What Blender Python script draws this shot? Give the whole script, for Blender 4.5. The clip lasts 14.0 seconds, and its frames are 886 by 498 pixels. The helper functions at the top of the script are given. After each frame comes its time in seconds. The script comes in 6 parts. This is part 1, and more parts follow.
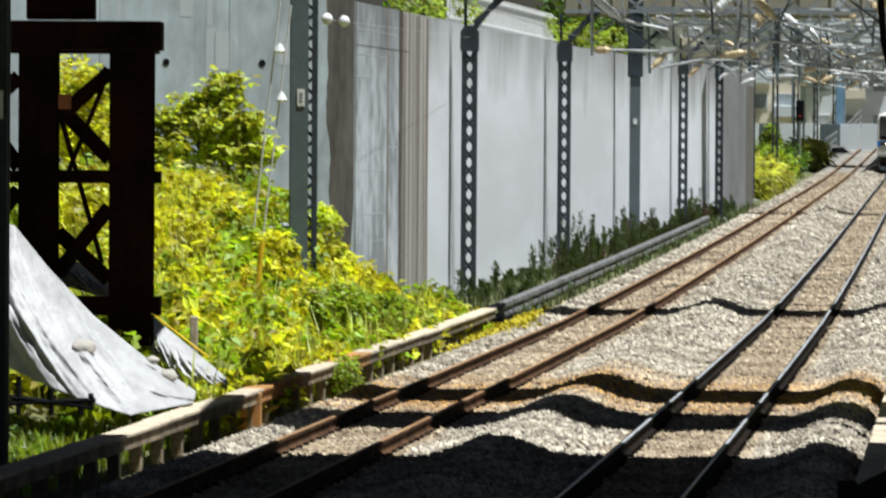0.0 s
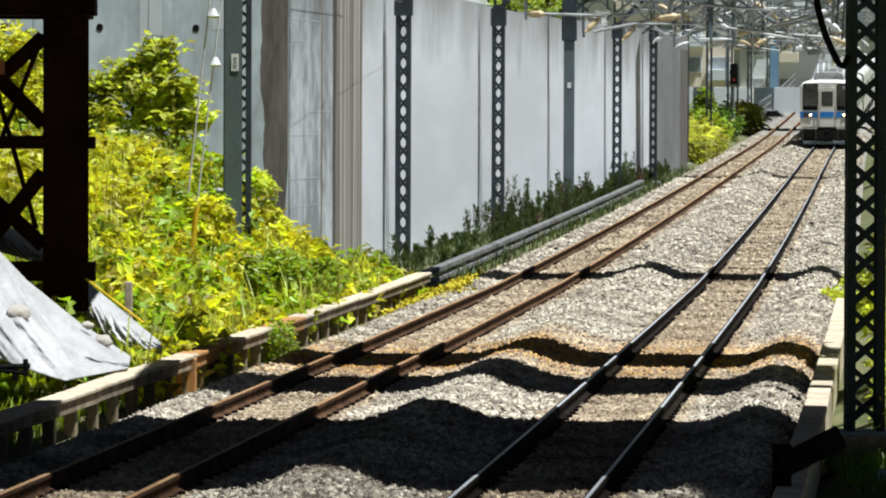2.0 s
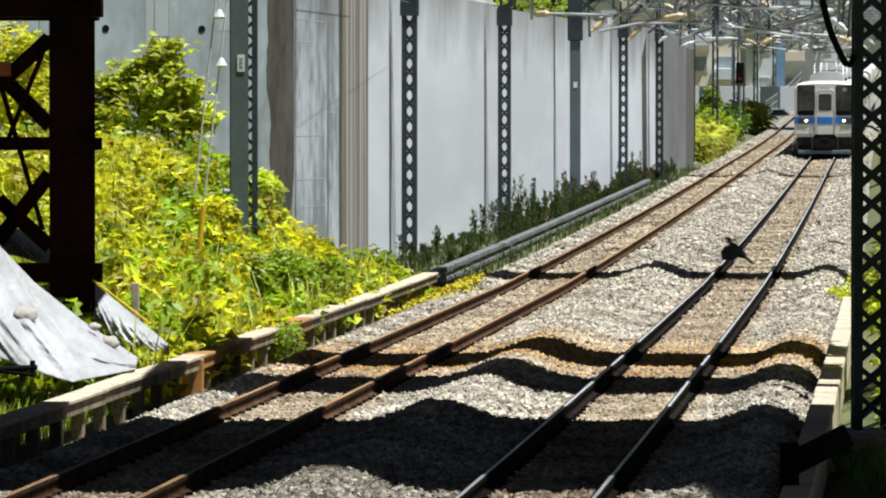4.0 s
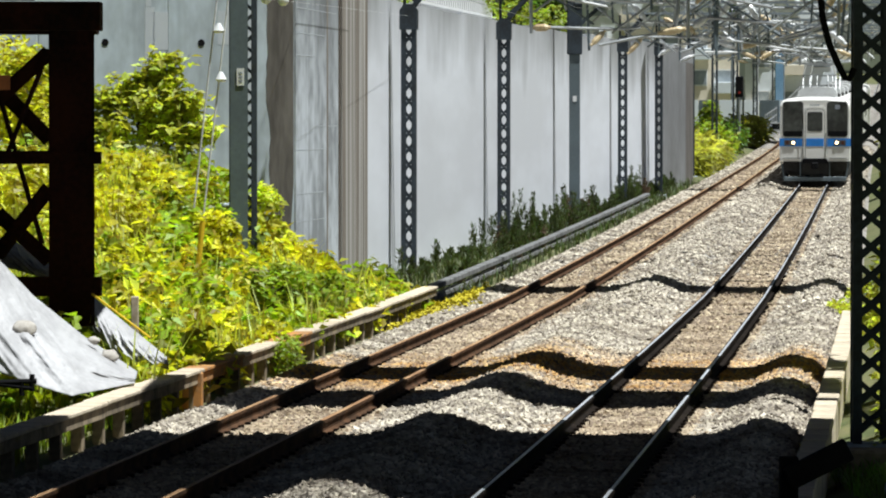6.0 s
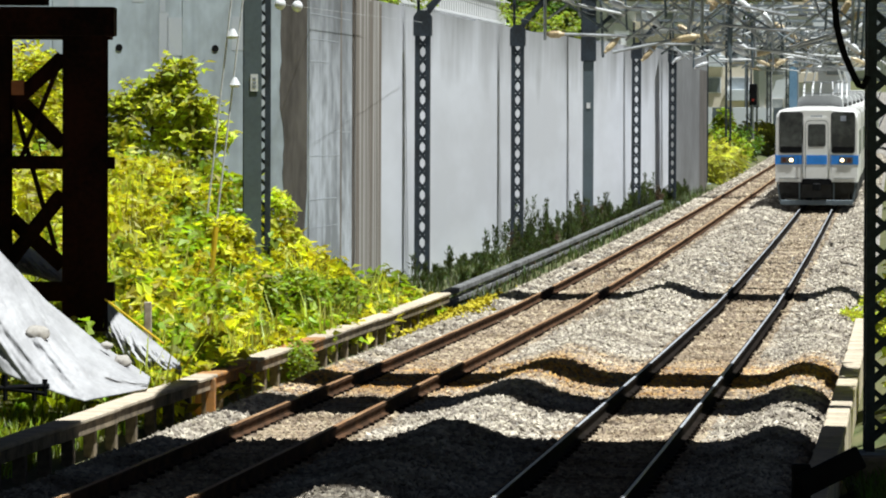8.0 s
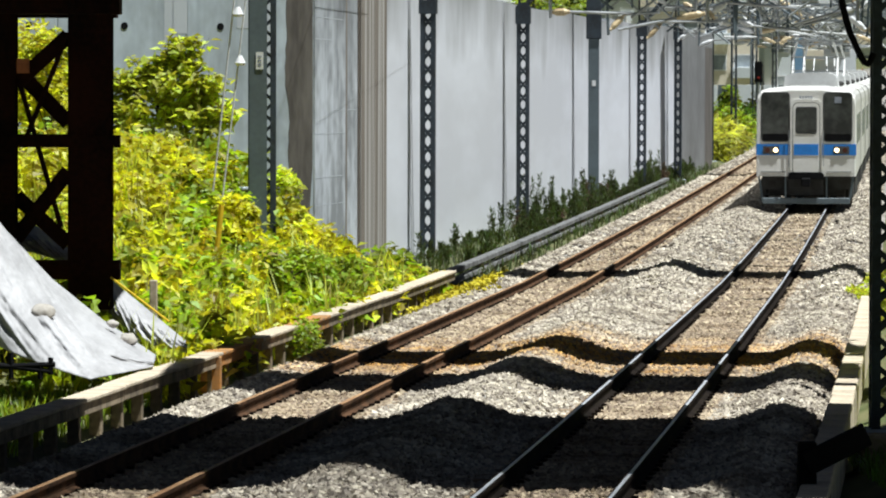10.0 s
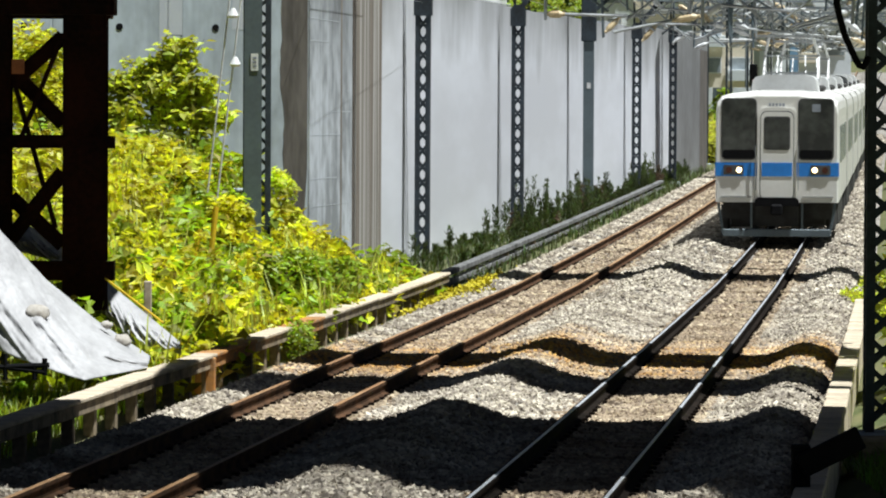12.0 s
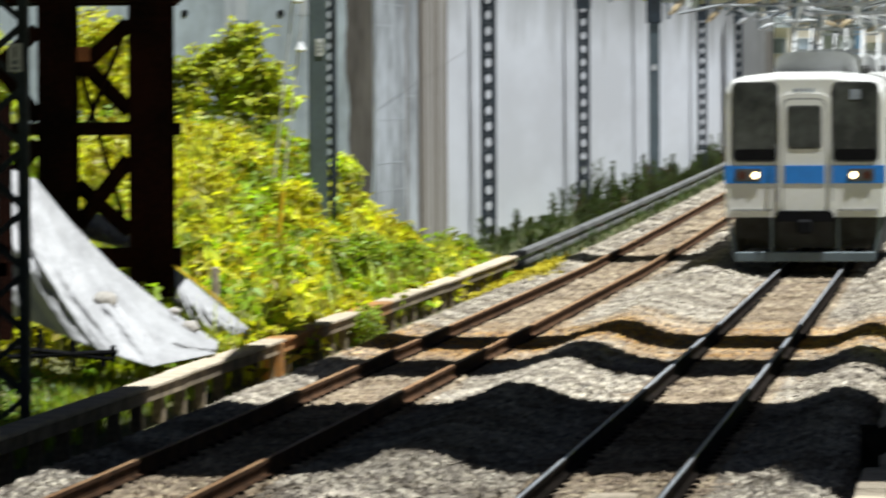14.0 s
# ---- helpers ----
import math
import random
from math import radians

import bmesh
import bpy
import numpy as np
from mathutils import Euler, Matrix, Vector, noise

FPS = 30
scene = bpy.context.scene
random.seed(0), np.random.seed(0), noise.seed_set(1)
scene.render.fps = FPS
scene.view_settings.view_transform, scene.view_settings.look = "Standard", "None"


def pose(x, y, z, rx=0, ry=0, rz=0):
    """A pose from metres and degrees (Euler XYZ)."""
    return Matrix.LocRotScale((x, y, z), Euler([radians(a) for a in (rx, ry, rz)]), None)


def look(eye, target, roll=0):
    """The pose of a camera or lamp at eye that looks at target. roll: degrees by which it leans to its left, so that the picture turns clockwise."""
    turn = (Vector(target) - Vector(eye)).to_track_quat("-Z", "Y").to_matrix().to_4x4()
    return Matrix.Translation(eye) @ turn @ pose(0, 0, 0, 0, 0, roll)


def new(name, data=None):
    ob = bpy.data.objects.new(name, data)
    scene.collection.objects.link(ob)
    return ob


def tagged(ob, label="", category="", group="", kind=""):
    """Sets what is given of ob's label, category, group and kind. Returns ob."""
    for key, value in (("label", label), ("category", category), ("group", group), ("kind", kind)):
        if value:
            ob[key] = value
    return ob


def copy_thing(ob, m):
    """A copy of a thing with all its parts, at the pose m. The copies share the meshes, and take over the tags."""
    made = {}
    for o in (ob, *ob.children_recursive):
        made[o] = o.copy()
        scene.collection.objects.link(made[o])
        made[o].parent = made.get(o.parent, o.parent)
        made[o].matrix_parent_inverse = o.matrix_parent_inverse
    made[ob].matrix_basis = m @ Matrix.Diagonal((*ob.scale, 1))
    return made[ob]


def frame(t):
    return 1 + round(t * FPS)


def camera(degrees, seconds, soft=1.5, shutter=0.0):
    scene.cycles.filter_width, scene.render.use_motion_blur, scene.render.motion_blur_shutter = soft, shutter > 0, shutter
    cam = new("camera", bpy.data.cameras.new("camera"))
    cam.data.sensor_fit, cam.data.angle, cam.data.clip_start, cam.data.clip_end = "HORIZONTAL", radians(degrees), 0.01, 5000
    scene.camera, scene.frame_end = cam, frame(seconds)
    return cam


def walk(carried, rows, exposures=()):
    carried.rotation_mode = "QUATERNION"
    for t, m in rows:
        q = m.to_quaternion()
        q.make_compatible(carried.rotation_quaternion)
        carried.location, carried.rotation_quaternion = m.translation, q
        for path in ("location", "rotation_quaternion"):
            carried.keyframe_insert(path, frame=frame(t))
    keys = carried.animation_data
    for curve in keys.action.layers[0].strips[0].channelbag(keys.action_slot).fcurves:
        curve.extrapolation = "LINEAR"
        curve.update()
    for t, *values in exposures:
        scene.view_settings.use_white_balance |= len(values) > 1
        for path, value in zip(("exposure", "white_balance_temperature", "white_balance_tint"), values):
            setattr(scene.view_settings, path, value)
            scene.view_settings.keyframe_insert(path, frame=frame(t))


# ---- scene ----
EYE = 3.2            # eye above the rail heads
cam = camera(9.43, 14.0, soft=2.0, shutter=0.42)
LOOKS = [  # seconds, turn to the right, further tilt down, lean
    (0.0, -0.634, -0.426, 0.365),
    (0.5, -0.056, 0.114, 0.190),
    (1.0, 0.640, 0.168, 0.243),
    (1.5, 0.231, 0.052, 0.129),
    (2.0, 0.068, -0.050, 0.200),
    (2.5, 0.028, -0.143, 0.083),
    (5.0, 0.000, -0.000, -0.000),
    (5.5, 0.024, -0.076, 0.117),
    (6.0, 0.008, -0.198, 0.014),
    (6.5, 0.049, -0.232, 0.153),
    (7.0, -0.050, -0.210, 0.076),
    (7.5, -0.150, -0.249, 0.194),
    (8.0, -0.137, -0.266, 0.201),
    (8.5, -0.155, -0.200, 0.215),
    (11.0, -0.213, -0.005, 0.095),
    (11.5, -0.049, -0.034, 0.404),
    (12.0, -0.140, -0.050, 0.302),
    (12.5, -0.260, -0.012, 0.524),
    (13.0, -0.763, 0.036, 0.388),
    (13.5, -1.674, 0.088, 0.182),
    (13.8, -1.535, 0.110, 0.100),
    (13.9, -1.250, 0.172, 0.000),
    (14.0, -0.840, 0.125, -0.246),
]
walk(cam, [(t, pose(0, 0, EYE, 90 - 1.513 - down, -lean, -turn)) for t, turn, down, lean in LOOKS])

# ---------------- light ----------------
SUN = Vector((0.29, -0.14, 0.947)).normalized()
world = bpy.data.worlds.new("sky")
scene.world = world
world.use_nodes = True
sky = world.node_tree.nodes.new("ShaderNodeTexSky")
sky.sky_type, sky.sun_disc = "NISHITA", False
sky.sun_elevation = math.asin(SUN.z)
sky.sun_rotation = math.atan2(SUN.x, SUN.y)
world.node_tree.links.new(sky.outputs[0], world.node_tree.nodes["Background"].inputs[0])
world.node_tree.nodes["Background"].inputs[1].default_value = 0.0125
sun = new("sun", bpy.data.lights.new("sun", "SUN"))
sun.data.energy, sun.data.angle, sun.data.color = 6.0, radians(0.6), (0.925, 0.965, 0.965)
sun.matrix_world = look(SUN * 400, (0, 0, 0))
scene.view_settings.exposure = 0.39


# ---------------- materials ----------------
def material(name, colour, rough=0.7, metal=0.0, dark=None, scale=4.0, amount=0.5, fine=40.0, bump=0.0, stretch=(1, 1, 1), piece=0.0, emit=0.0, spec=0.4, bumpscale=None, streak=0.0):
    """Base colour mixed with a darker one by large and fine noise, with relief; piece: value shift from object to object."""
    m = bpy.data.materials.new(name)
    m.use_nodes = True
    nt = m.node_tree
    n, l = nt.nodes, nt.links
    b = n["Principled BSDF"]
    b.inputs["Roughness"].default_value, b.inputs["Metallic"].default_value = rough, metal
    b.inputs["Specular IOR Level"].default_value = spec
    tc = n.new("ShaderNodeTexCoord")
    mp = n.new("ShaderNodeMapping")
    mp.inputs["Scale"].default_value = stretch
    l.new(tc.outputs["Object"], mp.inputs[0])
    n1, n2 = n.new("ShaderNodeTexNoise"), n.new("ShaderNodeTexNoise")
    for node, s, d in ((n1, scale, 5), (n2, fine, 3)):
        node.inputs["Scale"].default_value, node.inputs["Detail"].default_value = s, d
        l.new(mp.outputs[0], node.inputs["Vector"])
    add = n.new("ShaderNodeMath")
    add.operation = "MULTIPLY_ADD"
    add.inputs[1].default_value = 0.5
    l.new(n2.outputs[0], add.inputs[0])
    l.new(n1.outputs[0], add.inputs[2])
    ramp = n.new("ShaderNodeMapRange")
    ramp.inputs["From Min"].default_value, ramp.inputs["From Max"].default_value = 0.60, 0.92
    ramp.inputs["To Min"].default_value, ramp.inputs["To Max"].default_value = 0.0, amount * 1.7
    l.new(add.outputs[0], ramp.inputs["Value"])
    mix = n.new("ShaderNodeMix")
    mix.data_type = "RGBA"
    mix.inputs[6].default_value = (*colour, 1)
    mix.inputs[7].default_value = (*(dark or [c * 0.55 for c in colour]), 1)
    l.new(ramp.outputs[0], mix.inputs[0])
    out = mix.outputs[2]
    if streak:
        mp2, n4, r4, mx4 = n.new("ShaderNodeMapping"), n.new("ShaderNodeTexNoise"), n.new("ShaderNodeMapRange"), n.new("ShaderNodeMix")
        mp2.inputs["Scale"].default_value = (3.2, 3.2, 0.05)
        l.new(tc.outputs["Object"], mp2.inputs[0])
        l.new(mp2.outputs[0], n4.inputs["Vector"])
        n4.inputs["Scale"].default_value, n4.inputs["Detail"].default_value = 0.9, 6
        r4.inputs["From Min"].default_value, r4.inputs["From Max"].default_value, r4.inputs["To Max"].default_value = 0.52, 0.75, streak
        l.new(n4.outputs[0], r4.inputs["Value"])
        mx4.data_type = "RGBA"
        mx4.inputs[7].default_value = (*[c * 0.45 for c in colour], 1)
        l.new(r4.outputs[0], mx4.inputs[0])
        l.new(out, mx4.inputs[6])
        out = mx4.outputs[2]
    if piece:
        info, hsv, mr = n.new("ShaderNodeObjectInfo"), n.new("ShaderNodeHueSaturation"), n.new("ShaderNodeMapRange")
        mr.inputs["To Min"].default_value, mr.inputs["To Max"].default_value = 1 - piece, 1 + piece
        l.new(info.outputs["Random"], mr.inputs["Value"])
        l.new(mr.outputs[0], hsv.inputs["Value"])
        l.new(out, hsv.inputs["Color"])
        out = hsv.outputs[0]
    l.new(out, b.inputs["Base Color"])
    if bump:
        bp = n.new("ShaderNodeBump")
        bp.inputs["Strength"].default_value, bp.inputs["Distance"].default_value = min(1, bump), 0.02
        if bumpscale:
            n3 = n.new("ShaderNodeTexVoronoi")
            n3.inputs["Scale"].default_value = bumpscale
            l.new(tc.outputs["Object"], n3.inputs["Vector"])
            l.new(n3.outputs["Distance"], bp.inputs["Height"])
            bp.inputs["Distance"].default_value = 0.05
        else:
            l.new(n2.outputs[0], bp.inputs["Height"])
        l.new(bp.outputs[0], b.inputs["Normal"])
    if emit:
        b.inputs["Emission Color"].default_value = (*colour, 1)
        b.inputs["Emission Strength"].default_value = emit
    return m


def island(m, spread, hue=0.0):
    """Shift value and hue from one joined piece to the next."""
    n, l = m.node_tree.nodes, m.node_tree.links
    b = n["Principled BSDF"]
    src = b.inputs["Base Color"].links[0].from_socket
    geo, mr, hsv = n.new("ShaderNodeNewGeometry"), n.new("ShaderNodeMapRange"), n.new("ShaderNodeHueSaturation")
    mr.inputs["To Min"].default_value, mr.inputs["To Max"].default_value = 1 - spread, 1 + spread
    l.new(geo.outputs["Random Per Island"], mr.inputs["Value"])
    l.new(mr.outputs[0], hsv.inputs["Value"])
    if hue:
        mh = n.new("ShaderNodeMapRange")
        mh.inputs["To Min"].default_value, mh.inputs["To Max"].default_value = 0.5 - hue, 0.5 + hue
        l.new(geo.outputs["Random Per Island"], mh.inputs["Value"])
        l.new(mh.outputs[0], hsv.inputs["Hue"])
    l.new(src, hsv.inputs["Color"])
    l.new(hsv.outputs[0], b.inputs["Base Color"])
    return m


def leafy(name, colour, spread=0.45, hue=0.02, through_light=0.5):
    """Leaves: a thin surface that passes some of the light."""
    m = island(material(name, colour, rough=0.5, dark=[c * 0.45 for c in colour], scale=0.9, fine=5, amount=0.6, stretch=(1, 0.5, 1)), spread, hue)
    n, l = m.node_tree.nodes, m.node_tree.links
    b = n["Principled BSDF"]
    tr, mx = n.new("ShaderNodeBsdfTranslucent"), n.new("ShaderNodeMixShader")
    mul = n.new("ShaderNodeMix")
    mul.data_type, mul.blend_type = "RGBA", "MULTIPLY"
    mul.inputs[0].default_value = 1.0
    mul.inputs[7].default_value = (2.12, 2.1, 0.6, 1)
    l.new(b.inputs["Base Color"].links[0].from_socket, mul.inputs[6])
    l.new(mul.outputs[2], tr.inputs["Color"])
    mx.inputs[0].default_value = through_light
    l.new(b.outputs[0], mx.inputs[1])
    l.new(tr.outputs[0], mx.inputs[2])
    l.new(mx.outputs[0], n["Material Output"].inputs["Surface"])
    return m


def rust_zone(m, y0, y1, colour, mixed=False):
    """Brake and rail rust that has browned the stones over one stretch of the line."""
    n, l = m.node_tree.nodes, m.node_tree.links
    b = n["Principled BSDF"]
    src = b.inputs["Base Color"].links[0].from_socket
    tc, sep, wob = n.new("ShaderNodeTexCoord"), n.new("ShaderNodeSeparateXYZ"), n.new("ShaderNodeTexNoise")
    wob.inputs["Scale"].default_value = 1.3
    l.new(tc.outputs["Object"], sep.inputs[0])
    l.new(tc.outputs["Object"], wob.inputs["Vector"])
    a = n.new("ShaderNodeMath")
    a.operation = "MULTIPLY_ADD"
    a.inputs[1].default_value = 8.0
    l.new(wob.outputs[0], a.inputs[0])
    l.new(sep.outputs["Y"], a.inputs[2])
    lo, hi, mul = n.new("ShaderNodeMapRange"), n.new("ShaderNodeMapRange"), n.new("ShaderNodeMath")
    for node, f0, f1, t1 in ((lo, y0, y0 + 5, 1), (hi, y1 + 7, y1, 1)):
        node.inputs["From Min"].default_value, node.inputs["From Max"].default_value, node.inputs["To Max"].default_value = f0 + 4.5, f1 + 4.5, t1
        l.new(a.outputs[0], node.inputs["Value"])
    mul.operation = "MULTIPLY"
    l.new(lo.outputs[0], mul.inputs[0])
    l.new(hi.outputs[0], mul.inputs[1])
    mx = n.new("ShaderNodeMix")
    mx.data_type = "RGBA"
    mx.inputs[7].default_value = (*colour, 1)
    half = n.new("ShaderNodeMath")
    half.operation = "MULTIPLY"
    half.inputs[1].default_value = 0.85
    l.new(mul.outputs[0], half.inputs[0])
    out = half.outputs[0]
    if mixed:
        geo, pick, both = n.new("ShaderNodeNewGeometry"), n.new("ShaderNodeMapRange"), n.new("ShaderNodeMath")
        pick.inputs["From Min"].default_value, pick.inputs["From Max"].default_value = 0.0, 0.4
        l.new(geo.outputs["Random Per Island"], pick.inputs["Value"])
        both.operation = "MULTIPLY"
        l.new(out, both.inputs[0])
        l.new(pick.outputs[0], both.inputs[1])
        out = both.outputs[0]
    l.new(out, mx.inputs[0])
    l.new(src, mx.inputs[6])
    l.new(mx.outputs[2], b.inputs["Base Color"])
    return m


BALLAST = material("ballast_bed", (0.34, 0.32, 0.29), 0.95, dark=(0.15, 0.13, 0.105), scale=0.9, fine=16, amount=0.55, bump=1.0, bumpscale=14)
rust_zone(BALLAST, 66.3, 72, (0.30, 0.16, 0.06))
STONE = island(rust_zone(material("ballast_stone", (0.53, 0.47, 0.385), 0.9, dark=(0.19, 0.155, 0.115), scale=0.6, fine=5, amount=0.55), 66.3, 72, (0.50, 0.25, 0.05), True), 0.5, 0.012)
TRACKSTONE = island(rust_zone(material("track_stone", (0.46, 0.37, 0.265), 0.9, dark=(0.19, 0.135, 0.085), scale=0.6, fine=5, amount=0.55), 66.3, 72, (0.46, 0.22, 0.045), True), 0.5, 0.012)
SOIL = material("soil", (0.14, 0.13, 0.06), 0.95, dark=(0.07, 0.09, 0.03), scale=0.5, fine=8, amount=0.6, bump=0.8)
CONCRETE = material("concrete", (0.69, 0.71, 0.765), 0.85, dark=(0.55, 0.56, 0.595), scale=0.35, fine=2.2, amount=0.5, bump=0.1, stretch=(0.6, 0.08, 0.5), streak=0.02)
CONCRETE_GREY = material("grey_concrete", (0.46, 0.525, 0.575), 0.88, dark=(0.30, 0.335, 0.36), scale=0.5, fine=4, amount=0.55, bump=0.15, stretch=(1, 1, 0.5), streak=0.5)
# Weathered corner panels; the darker base also paints the shade lying on them.
WEATHERED_SHADED = material("weathered_shaded_wall", (0.53, 0.565, 0.61), 0.88, dark=(0.24, 0.255, 0.27), scale=1.5, fine=6, amount=0.62, bump=0.15, stretch=(0.7, 0.25, 0.28), streak=0.5)


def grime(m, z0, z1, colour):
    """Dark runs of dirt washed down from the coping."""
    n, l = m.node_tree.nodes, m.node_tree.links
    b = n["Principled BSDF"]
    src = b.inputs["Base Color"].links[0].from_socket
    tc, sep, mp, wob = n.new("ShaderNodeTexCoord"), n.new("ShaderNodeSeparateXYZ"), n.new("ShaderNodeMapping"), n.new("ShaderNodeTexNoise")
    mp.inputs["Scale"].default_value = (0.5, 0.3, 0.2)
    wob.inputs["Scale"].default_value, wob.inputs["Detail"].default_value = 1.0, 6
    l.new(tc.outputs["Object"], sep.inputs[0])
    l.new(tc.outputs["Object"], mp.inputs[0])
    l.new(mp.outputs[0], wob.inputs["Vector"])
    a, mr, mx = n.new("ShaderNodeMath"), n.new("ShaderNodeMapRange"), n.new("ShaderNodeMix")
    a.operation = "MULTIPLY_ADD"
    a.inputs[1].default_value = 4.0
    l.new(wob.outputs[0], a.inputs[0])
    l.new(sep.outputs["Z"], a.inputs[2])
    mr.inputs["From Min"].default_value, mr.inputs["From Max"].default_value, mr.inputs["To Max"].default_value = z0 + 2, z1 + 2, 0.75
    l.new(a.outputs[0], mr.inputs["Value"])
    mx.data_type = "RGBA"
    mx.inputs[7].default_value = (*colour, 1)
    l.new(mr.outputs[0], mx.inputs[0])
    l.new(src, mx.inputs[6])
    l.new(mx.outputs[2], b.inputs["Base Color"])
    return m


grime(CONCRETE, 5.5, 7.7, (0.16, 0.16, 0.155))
grime(WEATHERED_SHADED, 4.6, 7.6, (0.10, 0.105, 0.11))
AGED = material("aged_wall", (0.22, 0.225, 0.23), 0.9, dark=(0.14, 0.14, 0.14), scale=0.3, fine=3, amount=0.5, stretch=(1, 0.4, 0.5), streak=0.1)
STREAKED = material("streaked_wall", (0.50, 0.485, 0.465), 0.88, dark=(0.12, 0.095, 0.072), scale=1.1, fine=5, amount=0.62, bump=0.1, stretch=(2.2, 2.6, 0.04))
STAIN = material("stained_concrete", (0.15, 0.135, 0.12), 0.9, dark=(0.075, 0.066, 0.058), scale=0.9, fine=5, amount=0.6, stretch=(2, 2, 0.35))
WETMARK = material("damp_mark", (0.43, 0.46, 0.50), 0.9, dark=(0.47, 0.5, 0.53), scale=1.2, fine=9, amount=0.6, stretch=(3, 2, 1))
RUN = material("rust_run", (0.13, 0.10, 0.075), 0.9, dark=(0.3, 0.27, 0.24), scale=1.4, fine=9, amount=0.5, stretch=(4, 4, 0.15))
FENCE = material("weathered_shaded_concrete", (0.32, 0.25, 0.165), 0.9, dark=(0.10, 0.075, 0.05), scale=1.6, fine=12, amount=0.6, bump=0.3, piece=0.2)
RUST_CONCRETE = material("rust_stained_concrete", (0.50, 0.22, 0.05), 0.9, dark=(0.24, 0.15, 0.08), scale=2.5, fine=14, amount=0.6, bump=0.3)
LID = material("lid_concrete", (0.62, 0.53, 0.40), 0.9, dark=(0.36, 0.29, 0.21), scale=2, fine=14, amount=0.5, bump=0.2, piece=0.12)
SLEEPER = material("sleeper_concrete", (0.38, 0.30, 0.21), 0.9, dark=(0.22, 0.15, 0.09), scale=3, fine=20, amount=0.6, bump=0.3, piece=0.2)
RUSTY = material("rusty_rail", (0.10, 0.052, 0.028), 0.9, 0.0, dark=(0.035, 0.02, 0.012), scale=3, fine=25, amount=0.6, bump=0.2, spec=0.1)
WORN = material("worn_rail_head", (0.44, 0.27, 0.14), 0.6, 0.1, dark=(0.26, 0.13, 0.06), scale=0.5, fine=9, amount=0.5)
# Pale, barely metallic base stands in for the sky mirrored on polished heads.
STEEL = material("polished_rail_head", (0.70, 0.73, 0.78), 0.35, 0.35, dark=(0.50, 0.51, 0.54), scale=0.8, fine=8, amount=0.4)
DARKRAIL = material("dark_rail", (0.02, 0.015, 0.012), 0.9, 0.0, dark=(0.004, 0.0035, 0.003), scale=3, fine=25, amount=0.5, spec=0.05)
POST = material("grey_painted_steel", (0.05, 0.064, 0.08), 0.7, 0.0, dark=(0.03, 0.033, 0.036), scale=2, fine=16, amount=0.5, spec=0.2)
POSTFACE = material("blue_grey_paint", (0.13, 0.165, 0.185), 0.55, 0.1, dark=(0.09, 0.11, 0.12), scale=1, fine=14, amount=0.4)
GANTRYPAINT = material("pale_gantry_paint", (0.27, 0.31, 0.35), 0.6, dark=(0.17, 0.19, 0.21), scale=1.5, fine=14, amount=0.5)
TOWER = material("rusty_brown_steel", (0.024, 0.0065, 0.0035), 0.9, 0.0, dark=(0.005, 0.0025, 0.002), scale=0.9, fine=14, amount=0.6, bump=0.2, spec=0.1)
SUNLITRUST = material("sunlit_rust", (0.38, 0.12, 0.045), 0.75, dark=(0.22, 0.07, 0.03), scale=4, fine=20, amount=0.5)
TARP = material("white_sheet", (0.45, 0.445, 0.45), 0.6, dark=(0.32, 0.315, 0.32), scale=1.4, fine=9, amount=0.55, bump=1.0, stretch=(1.5, 0.6, 0.7))
BAGCLOTH = material("pale_bag_cloth", (0.42, 0.39, 0.35), 0.8, dark=(0.28, 0.25, 0.21), scale=6, fine=30, amount=0.5)
GALV = material("galvanised", (0.45, 0.47, 0.48), 0.45, 0.6, dark=(0.3, 0.31, 0.32), scale=3, fine=20, amount=0.5)
CREAM = material("cream_resin", (0.66, 0.54, 0.34), 0.4, dark=(0.45, 0.32, 0.18), scale=5, fine=20, amount=0.5)
PORCELAIN = material("white_porcelain", (0.78, 0.79, 0.8), 0.25, dark=(0.6, 0.6, 0.6), scale=5, fine=20, amount=0.3)
WIRE = material("bare_wire", (0.30, 0.31, 0.31), 0.5, 0.7)
ROD = material("white_stay_rod", (0.72, 0.73, 0.74), 0.5, dark=(0.5, 0.5, 0.5), scale=8, fine=30)
YELLOW = material("yellow_guard", (0.70, 0.46, 0.02), 0.55, dark=(0.5, 0.32, 0.02), scale=6, fine=30)
BLACK = material("black_paint", (0.008, 0.008, 0.009), 0.8, spec=0.1)
GIRDER = material("beige_girder", (0.40, 0.37, 0.31), 0.7, dark=(0.28, 0.25, 0.2), scale=0.7, fine=8, amount=0.5)
GRASS = leafy("grass", (0.32, 0.40, 0.035), 0.55, 0.035, 0.40)
LEAF = leafy("leaf", (0.27, 0.34, 0.04), 0.55, 0.035, 0.36)
BRIGHT = leafy("bright_leaf", (0.54, 0.57, 0.12), 0.5, 0.03, 0.45)
REED = leafy("pale_reed", (0.52, 0.52, 0.18), 0.35, 0.02, 0.45)
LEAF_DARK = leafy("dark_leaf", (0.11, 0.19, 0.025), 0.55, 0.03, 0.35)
WEED = leafy("dark_weed", (0.075, 0.10, 0.03), 0.55, 0.05, 0.25)
FLOWER = leafy("yellow_green_weed", (0.58, 0.55, 0.06), 0.5, 0.03, 0.43)
BARK = material("bark", (0.10, 0.075, 0.05), 0.9, scale=5, fine=30, bump=0.5)
IVORY = material("ivory_car_body", (0.80, 0.79, 0.76), 0.32, dark=(0.68, 0.66, 0.61), scale=0.9, fine=9, amount=0.35)
